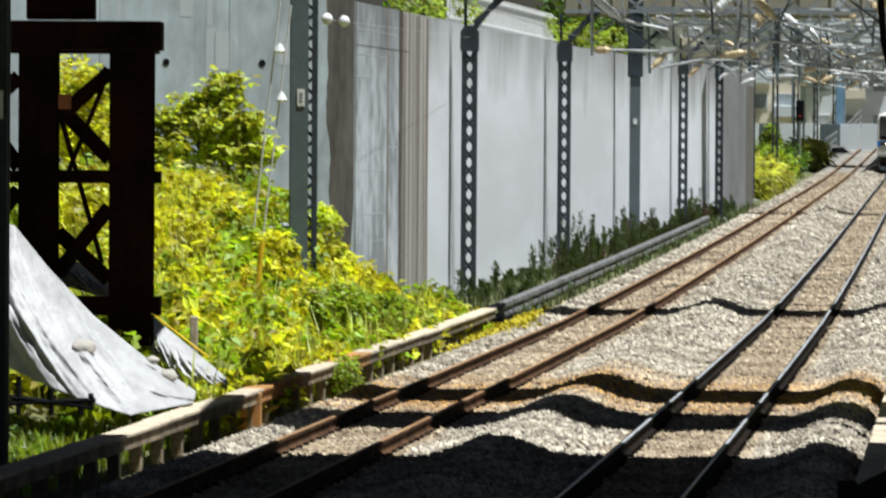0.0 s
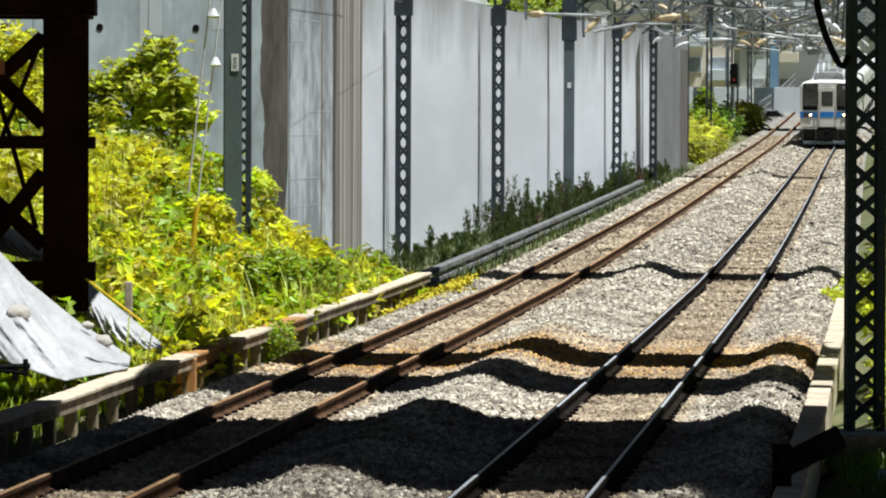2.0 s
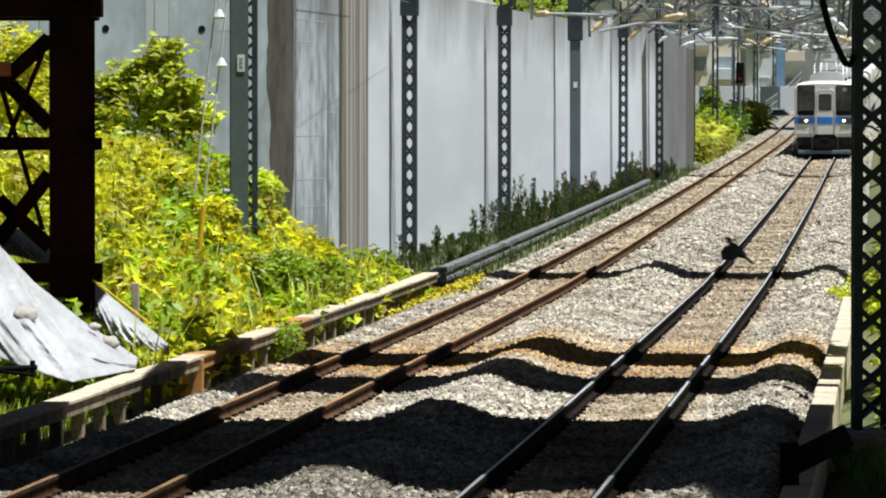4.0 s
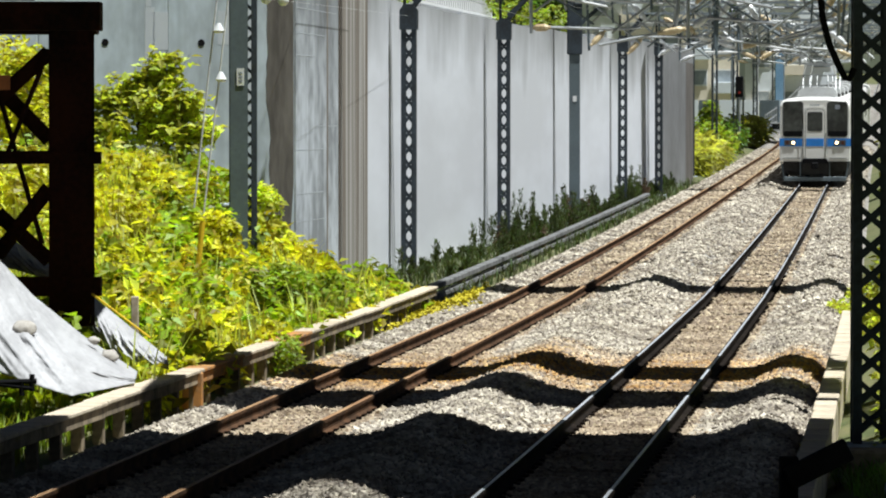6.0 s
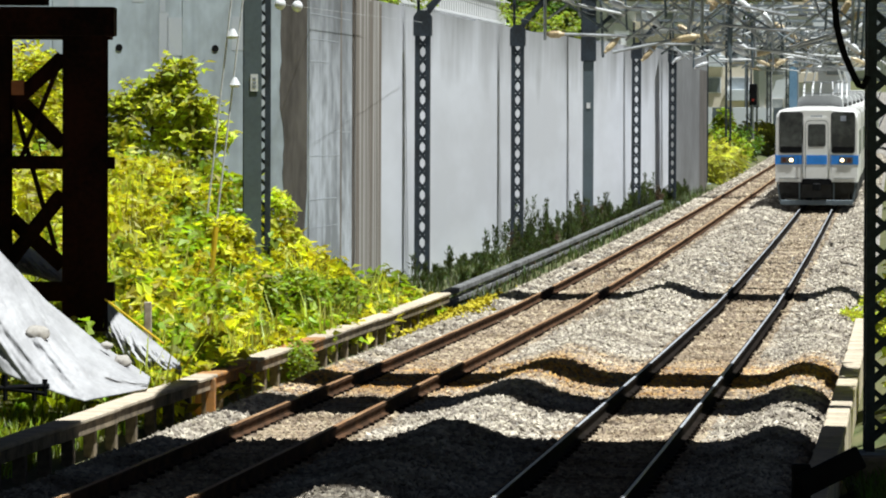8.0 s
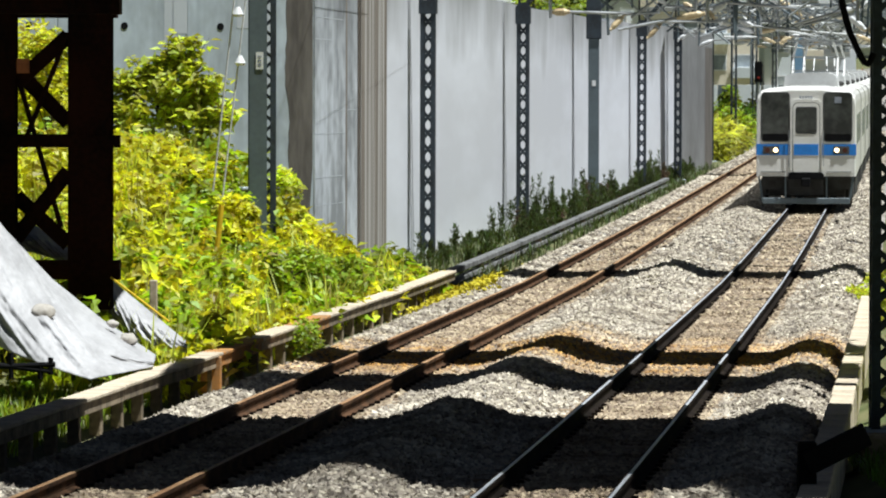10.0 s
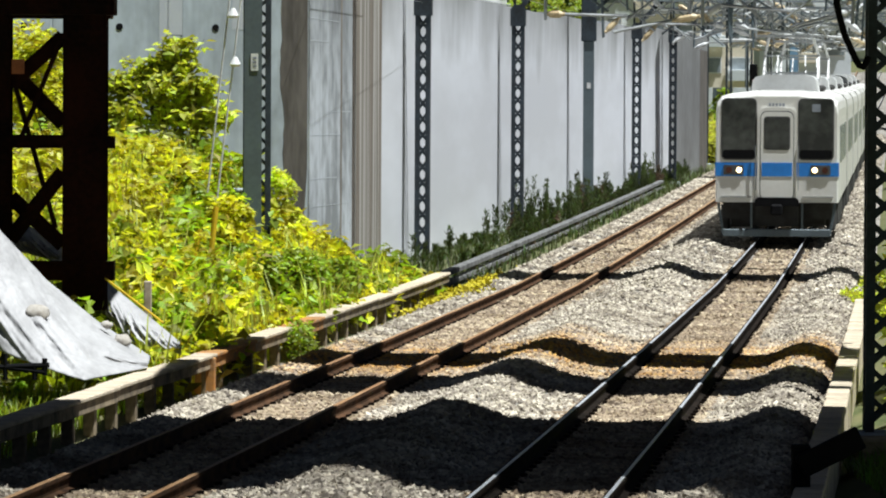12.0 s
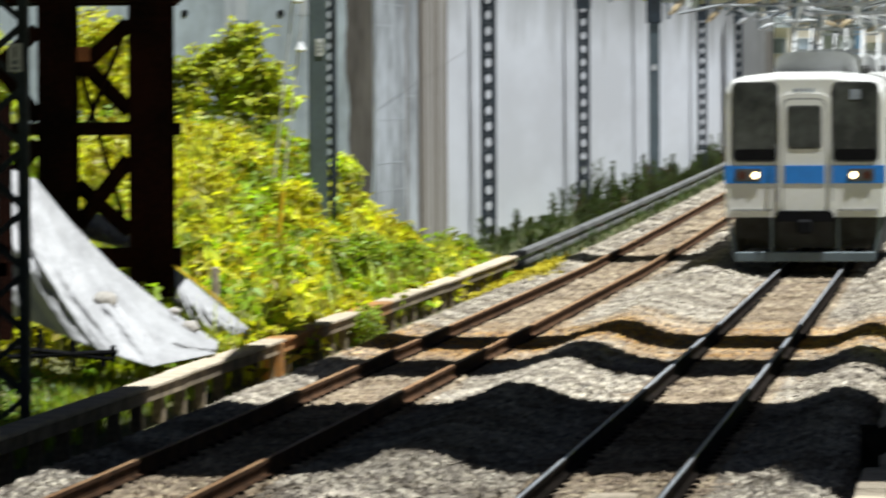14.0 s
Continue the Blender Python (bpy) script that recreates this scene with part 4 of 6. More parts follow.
def blade_mesh(name, pts, height, width, mat, parent=None, lean=0.35, seed=2):
    """Grass blades, each bent once."""
    r = np.random.default_rng(seed)
    n = len(pts)
    pts = np.asarray(pts)
    a = r.uniform(0, 2 * math.pi, n)
    side = np.stack([np.cos(a), np.sin(a), 0 * a], 1)
    h = (height * r.uniform(0.5, 1.3, n))[:, None]
    w = width * r.uniform(0.6, 1.3, n)[:, None]
    out = np.stack([-np.sin(a), np.cos(a), 0 * a], 1) * lean * r.uniform(0.2, 1.4, n)[:, None]
    z = np.array([[0, 0, 1.0]])
    v = np.stack([pts - side * w, pts + side * w, pts + z * h * 0.6 + out * h * 0.35 + side * w * 0.8, pts + z * h * 0.6 + out * h * 0.35 - side * w * 0.8, pts + z * h * 0.95 + out * h], 1).reshape(-1, 3)
    k = np.arange(n)[:, None] * 5
    f3 = (k + [[3, 2, 4]]).tolist()
    f4 = (k + [[0, 1, 2, 3]]).tolist()
    return raw(name, v.tolist(), f4 + f3, mat, parent)


def land(x, y):
    """Ground height at a place beside the line."""
    s = slope(y)
    q = (x - centre(y)) / math.sqrt(1 + s * s)
    return level(y) + max(bank(y, q), bed(y, q) if -gap(y) - 2.25 < q < 2.3 else -9)


def shrub(x, y, z, blobs, count, length, mat, label, seed, width=0.33, trunk=True, name="shrub", category="shrub"):
    base = thing(name, pose(x, y, z), label, category)
    r = np.random.default_rng(seed)
    pts = []
    for bx, by, bz, rx, ry, rz, share in blobs:
        n = int(count * share)
        d = r.normal(size=(n * 2, 3))
        d /= np.linalg.norm(d, axis=1)[:, None]
        rad = r.uniform(0.45, 1.08, n * 2) ** 0.6
        p = d * rad[:, None]
        keep = [i for i in range(n * 2) if noise.noise((p[i, 0] * 2.3 + seed, p[i, 1] * 2.3, p[i, 2] * 2.3 + bx)) > -0.12][:n]
        pts.append(p[keep] * [rx, ry, rz] + [bx, by, bz])
    leaf_mesh("crown", np.concatenate(pts), length, width, mat, base, seed=seed, up=1.0)
    if trunk:
        bm = bmesh.new()
        for bx, by, bz, rx, ry, rz, share in blobs:
            rod(bm, (bx * 0.15, by * 0.15, -0.2), (bx * 0.9, by * 0.9, bz), 0.05, 0.012, 6)
            for k in range(4):
                a = k * 1.7 + bx
                rod(bm, (bx * 0.8, by * 0.8, bz * 0.85), (bx + math.cos(a) * rx * 0.7, by + math.sin(a) * ry * 0.7, bz + rz * 0.5), 0.018, 0.005, 5)
        part("trunk", bm, BARK, base)
    return base


shrub(-5.55, 101, 1.5, ((-0.75, 0, 1.25, 0.7, 0.7, 0.5, 0.3), (0.2, 0.1, 1.3, 0.7, 0.7, 0.5, 0.3), (-0.2, -0.1, 0.8, 1.0, 0.7, 0.5, 0.4)), 1300, 0.17, BRIGHT,
      "broad-leaved green shrub on the bank against the wall", 11)
shrub(-3.3, 99, 0.55, ((0, 0, 0.85, 0.36, 0.4, 0.75, 0.6), (0.25, 0, 0.3, 0.42, 0.4, 0.5, 0.4)), 1700, 0.15, BRIGHT, "small yellow-green shrub beside the catenary post", 12)
shrub(-2.55, 108, -0.1, ((0, 0, 0.35, 0.45, 0.5, 0.45, 0.5), (0.4, -0.3, 0.15, 0.4, 0.4, 0.35, 0.5)), 1400, 0.10, LEAF_DARK, "low dark green shrub at the foot of the wall", 13)
shrub(-7.6, 96, 1.6, ((0, 0, 1.2, 0.8, 0.8, 1.0, 0.5), (0.2, 0, 2.2, 0.6, 0.6, 0.9, 0.5)), 3200, 0.18, BRIGHT, "yellow-green shrub behind the steel tower", 14)
shrub(-9.2, 90, 1.4, ((0, 0, 1.0, 0.9, 0.8, 1.0, 0.5), (0.0, 0, 2.2, 0.7, 0.6, 0.9, 0.5)), 3000, 0.18, BRIGHT, "yellow-green shrub behind the steel tower", 15)
shrub(-3.05, 86, 0.35, ((-0.4, 0, 0.3, 0.6, 0.6, 0.45, 0.4), (0.45, 1, 0.2, 0.6, 0.8, 0.42, 0.35), (1.1, 3, 0.1, 0.5, 0.8, 0.35, 0.25)), 3600, 0.14, LEAF, "dense green bramble behind the low fence", 16, name="bramble", category="bramble")
shrub(-2.25, 77.8, -0.25, ((0, 0, 0.12, 0.22, 0.8, 0.3, 0.7), (0.16, -0.5, -0.08, 0.16, 0.5, 0.22, 0.3)), 900, 0.09, LEAF, "green weeds spilling over the fence", 17, trunk=False, name="weed_clump", category="weeds")
shrub(6.25, 70, -0.2, ((0, 0, 1.0, 0.75, 2.5, 1.2, 0.3), (0.1, 1, 2.6, 0.55, 1.6, 1.2, 0.25), (-0.15, -3, 0.5, 0.7, 2.0, 0.75, 0.25), (0.15, 0, 3.9, 0.45, 1.2, 0.9, 0.2)), 5000, 0.13, BRIGHT, "tall ivy-like green hedge beside the line", 18, name="hedge", category="hedge")
shrub(7.25, 96, -0.25, ((-0.1, 0, 0.15, 0.42, 1.0, 0.13, 0.4), (0.3, -4, 0.0, 0.3, 3.2, 0.4, 0.4), (0.3, 0, 0.3, 0.3, 2, 0.35, 0.2)), 1900, 0.12, BRIGHT, "green bush reaching over the cable trough", 19, trunk=False, name="bush", category="bush")


# LEAF_DARK bushes under the big shrub and by the tower paint in shade.
for k, (px, py, y, rx, rz, mat) in enumerate(((235, 335, 97, 0.75, 0.5, LEAF), (330, 395, 94, 0.7, 0.45, GRASS), (395, 470, 92, 0.6, 0.4, FLOWER), (195, 430, 86, 0.65, 0.5, FLOWER), (290, 500, 83, 0.65, 0.45, GRASS), (485, 500, 96, 0.6, 0.4, LEAF), (560, 535, 99, 0.55, 0.35, GRASS), (545, 460, 103, 0.5, 0.4, LEAF), (590, 505, 105, 0.45, 0.3, LEAF_DARK), (205, 545, 77, 0.45, 0.4, LEAF_DARK), (440, 555, 88, 0.5, 0.3, LEAF), (350, 570, 82, 0.5, 0.35, LEAF_DARK), (270, 420, 91, 0.6, 0.45, LEAF), (60, 300, 92, 0.8, 0.9, LEAF), (20, 120, 95, 0.7, 0.9, FLOWER), (235, 505, 79, 0.4, 0.5, LEAF_DARK), (265, 310, 98, 0.55, 0.3, LEAF_DARK), (250, 560, 76, 0.35, 0.35, LEAF_DARK), (380, 380, 90, 0.4, 0.4, FLOWER))):
    c = spot(px, y, EYE - (py - 190) / 9500 * y)
    g = land(c.x, c.y) - 0.05
    h = max(0.3, c.z - g)
    shrub(c.x, c.y, g, ((0, 0, h, rx, rx, rz, 0.5), (rx * 0.55, -0.2, h * 0.6, rx * 0.7, rx, rz, 0.25), (-rx * 0.5, 0.1, h * 0.55, rx * 0.8, rx, rz, 0.25)), 1500, 0.15, mat, "leafy green bush on the railway bank", 120 + k, name="bush", category="bush")


def sprays(base, tips, seed, mat, length):
    """Leafy shoots that fan out from a shrub's stems, each one bent and tufted."""
    r = np.random.default_rng(seed)
    pts, bm = [], bmesh.new()
    for tx, ty, tz, reach, shoots in tips:
        tx, tz = tx * 1.12, tz * 1.08
        for k in range(shoots):
            a = Vector((tx * 0.45, ty * 0.5, tz * 0.55 + 0.1))
            e = Vector((tx + r.normal() * reach, ty + r.normal() * reach, tz + r.normal() * reach * 0.55))
            mid = (a + e) / 2 + Vector((0, 0, 0.16))
            rod(bm, a, mid, 0.014, 0.009, 4)
            rod(bm, mid, e, 0.009, 0.003, 4)
            for j in range(22):
                f = r.uniform(0.35, 1.0)
                p = a.lerp(mid, f * 2) if f < 0.5 else mid.lerp(e, f * 2 - 1)
                pts.append(tuple(p + Vector(r.normal(size=3) * 0.05)))
    leaf_mesh("leaves", pts, length, 0.34, mat, base, seed=seed, up=2.2)
    part("twig_mass", bm, BARK, base)


big_shrub = [o for o in bpy.data.objects if o.name == "shrub"][0]
sprays(big_shrub, ((-1.15, 0, 1.75, 0.22, 13), (-0.75, -0.1, 2.15, 0.22, 14), (-0.3, 0, 2.5, 0.2, 12), (0.15, 0, 2.75, 0.17, 11), (0.45, 0, 2.85, 0.12, 7), (0.5, -0.1, 2.3, 0.22, 13), (0.85, -0.1, 2.0, 0.2, 12), (1.1, -0.1, 1.55, 0.18, 10), (0.05, -0.3, 2.1, 0.25, 14), (-0.6, -0.4, 1.6, 0.25, 12), (0.45, -0.4, 1.6, 0.25, 12), (-0.95, -0.3, 1.2, 0.25, 10), (0.8, -0.4, 1.1, 0.25, 10)), 77, BRIGHT, 0.2)


def scatter(n, y0, y1, q0, q1, seed, accept=None):
    r = np.random.default_rng(seed)
    out = []
    while len(out) < n:
        y, q = r.uniform(y0, y1), r.uniform(q0, q1)
        q = q - gap(y) if q < 0 else q
        if accept and not accept(y, q, r):
            continue
        out.append((y, q))
    return out


def herbs():
    """The flowering growth on the bank: leafy stems of uneven height."""
    r = np.random.default_rng(21)
    low, yellow, blades = [], [], []
    for y, q in scatter(1150, 66, 107, -7.8, -2.45, 21, lambda y, q, r: r.uniform() < min(1, (108 - y) / 7)):
        p = at(y, q, bank(y, q))
        d = -gap(y) - q - 2.4
        H = max(0.15, 0.55 + 0.75 * noise.noise((p.x * 1.3, y * 0.3, 3)) + r.uniform(-0.15, 0.35)) * min(1, 0.4 + d * 0.6) * min(1, 0.25 + (107 - y) / 12) + 0.1
        kind = yellow if noise.noise((p.x * 0.6, y * 0.2, 12)) + r.uniform(-0.25, 0.25) > -0.05 else low
        lx, ly = r.normal(size=2) * 0.15
        spread = r.uniform(0.1, 0.22)
        for k in range(int(26 + 16 * r.uniform())):
            h = H * r.uniform(0.05, 1.0) ** 0.7
            s = spread * (1.15 - 0.7 * h / H)
            kind.append((p.x + lx * h + r.normal() * s, p.y + ly * h + r.normal() * s, p.z + h))
    for y, q in scatter(3000, 66, 99, -7.8, -2.4, 22, lambda y, q, r: noise.noise((y * 0.4, q * 1.2, 8)) > 0.0):
        p = at(y, q, bank(y, q) - 0.03)
        blades.append((p.x, p.y, p.z))
    a = leaf_mesh("wild_herbs", low, 0.22, 0.32, GRASS, seed=31, up=1.1)
    tagged(a, "tangled green herbs on the railway bank", "herbs", kind="stuff")
    b = leaf_mesh("goldenrod", yellow, 0.21, 0.3, FLOWER, seed=32, up=1.1)
    tagged(b, "yellow-green flowering weeds on the railway bank", "weeds", kind="stuff")
    c = blade_mesh("tall_grass", blades, 1.0, 0.016, BRIGHT, seed=33)
    tagged(c, "tall bright grass on the railway bank", "grass", kind="stuff")


herbs()


def wall_weeds():
    r = np.random.default_rng(41)
    pts, stems, red = [], [], []
    for k in range(1300):
        y = 112 + 120 * r.uniform() ** 1.15
        g = gap(y)
        wx = CORNER.x + (y - CORNER.y) * WALLDIR.x / WALLDIR.y
        fx = at(y, -g - 2.7).x
        x = wx + 0.15 + (fx - wx - 0.15) * r.uniform() ** 0.8
        z = level(y) - 0.4
        thick = 0.55 + 0.45 * noise.noise((y * 0.13, 2, 0)) + 0.4 * noise.noise((y * 0.5, 7, 0))
        if r.uniform() > (thick - 0.28) * 2.0 or y < 137 and r.uniform() < 0.75:
            continue
        H = (0.3 + 1.6 * r.uniform() ** 2.2) * (0.3 + 0.65 * thick) * (0.5 if y < 137 else 1.0 if y < 172 or 197 < y < 206 else 0.62)
        lx, ly = r.uniform(-0.1, 0.1, 2)
        for j in range(100):
            h = H * r.uniform(0.1, 1)
            spread = 0.06 * (1 - h / H) + 0.018
            (red if noise.noise((y * 0.21, 1, 3)) > 0.32 else pts).append((x + lx * h + r.normal() * spread, y + ly * h + r.normal() * spread, z + h))
    tagged(leaf_mesh("wall_weeds", pts, 0.12, 0.11, WEED, seed=42, up=0.2, rise=2.6), "dark upright weeds along the foot of the wall", "weeds", kind="stuff")
    tagged(leaf_mesh("dry_weeds", red, 0.10, 0.2, material("dry_weed", (0.10, 0.06, 0.03), 0.8), seed=43, up=0.2), "brown withered weeds along the foot of the wall", "weeds", kind="stuff")
    gr = []
    for y, q in scatter(5200, 108, 245, -4.6, -1.95, 44, lambda y, q, r: r.uniform() < 0.45 + 0.7 * noise.noise((y * 0.2, q, 5))):
        p = at(y, q, -0.45)
        gr.append(tuple(p))
    tagged(blade_mesh("verge_grass", gr, 0.34, 0.016, WEED, seed=45, lean=0.6), "dark grass between the fence and the ballast", "grass", kind="stuff")


wall_weeds()


def cable_box():
    g = land(-3.95, 92.5)
    c = thing("cable_box", pose(-3.95, 92.5, g - 0.1), "small grey steel cable box at the foot of the post", "cable box")
    h = 0.64 - g + 0.1
    part("body", boxed(-0.2, 0.2, -0.14, 0.14, 0, h - 0.03, 0.012), POSTFACE, c)
    part("lid", boxed(-0.215, 0.215, -0.155, 0.155, h - 0.03, h, 0.01), GALV, c)
    part("door", boxed(-0.17, 0.17, -0.15, -0.142, 0.08, h - 0.07, 0.004), POSTFACE, c)


cable_box()


def yellow_patch():
    r = np.random.default_rng(51)
    pts = []
    for k in range(4600):
        y = 99.5 + r.normal() * 3.6
        q = -gap(y) - 1.66 + r.normal() * 0.22 * (1 - min(0.8, abs(y - 99.5) / 12))
        p = at(y, q, bed(y, q) + r.uniform(0.0, 0.16))
        pts.append(tuple(p))
    tagged(leaf_mesh("yellow_stonecrop", pts, 0.10, 0.4, material("yellow_flower", (0.62, 0.52, 0.02), 0.7), seed=52), "bright yellow low flowering plants on the ballast edge", "flowers", kind="stuff")
    g = []
    for y, q in scatter(3000, 50, 66, -4.2, -2.5, 53):
        p = at(y, q, bank(y, q) - 0.02)
        g.append(tuple(p))
    tagged(blade_mesh("verge_grass", g, 0.3, 0.01, GRASS, seed=54, lean=0.6), "green grass behind the low fence", "grass", kind="stuff")
    # Dark leaf colour adds painted shade to the weeds under the tower.
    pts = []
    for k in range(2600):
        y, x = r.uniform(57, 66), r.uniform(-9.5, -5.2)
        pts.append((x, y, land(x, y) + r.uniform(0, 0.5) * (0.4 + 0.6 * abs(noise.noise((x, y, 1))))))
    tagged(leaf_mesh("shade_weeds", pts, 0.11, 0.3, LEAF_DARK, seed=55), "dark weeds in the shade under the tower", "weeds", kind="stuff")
    pts = [(centre(y) + 2.85 + r.uniform(0, 1.8), y, land(centre(y) + 3.6, y) + r.uniform(0, 0.6)) for y in r.uniform(55, 84, 5600)]
    turf = [(x, y, land(x, y) - 0.02) for x, y in zip(r.uniform(3.95, 5.9, 3600), r.uniform(45.5, 56, 3600))]
    tagged(blade_mesh("side_grass", turf, 0.2, 0.009, LEAF_DARK, seed=57, lean=0.7), "dark green grass between the cable trough and the hedge", "grass", kind="stuff")
    tagged(leaf_mesh("side_weeds", pts, 0.11, 0.3, BRIGHT, seed=56), "bright green weeds beside the cable trough", "weeds", kind="stuff")


yellow_patch()


def far_growth():
    for k, (y, q, rx, rz, mat, n) in enumerate(((268, -6.8, 1.5, 0.95, REED, 1500), (285, -7.2, 1.9, 1.1, REED, 1800), (305, -7.0, 1.7, 1.3, LEAF, 1600), (330, -7.4, 2.0, 1.3, LEAF_DARK, 1500), (352, -6.6, 1.9, 1.2, REED, 1400), (262, -9, 1.2, 1.6, LEAF, 900))):
        p = at(y, q, -0.4)
        shrub(p.x, p.y, p.z, ((0, 0, rz * 0.7, rx, 3.0, rz, 0.7), (-rx * 0.5, -2, rz * 0.5, rx * 0.7, 2.5, rz * 0.8, 0.3)), n, 0.7 if mat == REED else 0.3, mat, ("pale yellow-green reeds at the wall's end" if mat == REED else "green bushes beside the far track"), 60 + k, width=0.1 if mat == REED else 0.33, trunk=False, name="bush", category="bush")


far_growth()
for k, (d, z) in enumerate(((16, 6.3), (24, 6.4), (47, 6.4), (60, 6.5), (74, 6.6))):
    p = CORNER + WALLDIR * d
    shrub(p.x - 0.9, p.y, z, ((0, 0, 0.35, 0.5, 2.2, 0.4, 0.6), (0.5, 1, 0.1, 0.4, 1.5, 0.35, 0.4)), 260, 0.18, LEAF, "green growth hanging over the top of the wall", 150 + k, trunk=False, name="bush", category="bush")


# ---------------- stays and small fittings on the bank ----------------
def stays():
    s = thing("guy_wire", pose(0, 85, 0), "two white stay rods with insulators and a yellow guard", "guy wire")
    f = lambda px, py: ((px - 784) / 9500 * 85, 0, EYE - (py - 190) / 9500 * 85)
    for a, b in (((392, -90), (345, 335)), ((409, -60), (362, 345))):
        part("rod", rod(bmesh.new(), f(*a), f(*b), 0.015), ROD, s)
    for c in ((389, 22), (393, 108)):
        x, y, z = f(*c)
        bm = rod(bmesh.new(), (x, y, z + 0.12), (x, y, z), 0.03, 0.09, 12)
        rod(bm, (x, y, z), (x, y, z - 0.04), 0.095, 0.06, 12)
        part("insulator", bm, PORCELAIN, s)
    part("guard", rod(bmesh.new(), f(360, 360), f(346, 505), 0.045), YELLOW, s)
    part("guard", rod(bmesh.new(), f(332, 400), f(318, 480), 0.035), YELLOW, s)
    b = thing("cable_box", pose(-4.05, 96.4, land(-4.05, 96.4) - 0.1), "grey concrete cable box among the weeds", "box")
    part("case", boxed(-0.28, 0.28, -0.2, 0.2, 0, 0.75, 0.02), CONCRETE_GREY, b)
    part("lid", boxed(-0.31, 0.31, -0.23, 0.23, 0.754, 0.82, 0.02), CONCRETE_GREY, b)
    q = spot(432, 94, 0)
    n = thing("number_plate", pose(q.x - 0.04, q.y - 0.2, 4.05), "small white plate on a catenary post", "sign")
    part("plate", boxed(-0.065, 0.065, 0, 0.01, -0.15, 0.15), WHITE, n)
    for z in (0.07, 0.0, -0.07):
        part("bar", boxed(-0.03, 0.03, -0.004, 0, z - 0.02, z + 0.02), GREYINK, n)
    q = spot(-126, 57, 0)
    n = thing("number_plate", pose(q.x + 0.10, q.y - 0.22, 3.62), "white number plate on a catenary post", "sign")
    part("plate", boxed(-0.075, 0.075, 0, 0.012, -0.15, 0.15), WHITE, n)
    for i, (txt, z) in enumerate((("1", 0.0), )):
        cu = bpy.data.curves.new("digit", "FONT")
        cu.body, cu.size, cu.extrude, cu.align_x = txt, 0.17, 0.002, "CENTER"
        o = new("digit", cu)
        cu.materials.append(INK)
        o.parent, o.matrix_basis = n, pose(0, -0.004, z, 90, 0, 0)
    part("bar", boxed(-0.03, 0.03, -0.004, 0, -0.07, -0.03), GREYINK, n)
    part("bar", boxed(-0.04, 0.04, -0.004, 0, -0.13, -0.10), GREYINK, n)
    y = 214
    w = spot(1112, y, level(y) - 0.35)
    m = thing("marker_post", Matrix.Translation(w), "orange-yellow marker post by the wall", "marker")
    part("stake", boxed(-0.06, 0.06, -0.06, 0.06, 0, 1.6, 0.01), material("orange_paint", (0.65, 0.30, 0.04), 0.6), m)


stays()


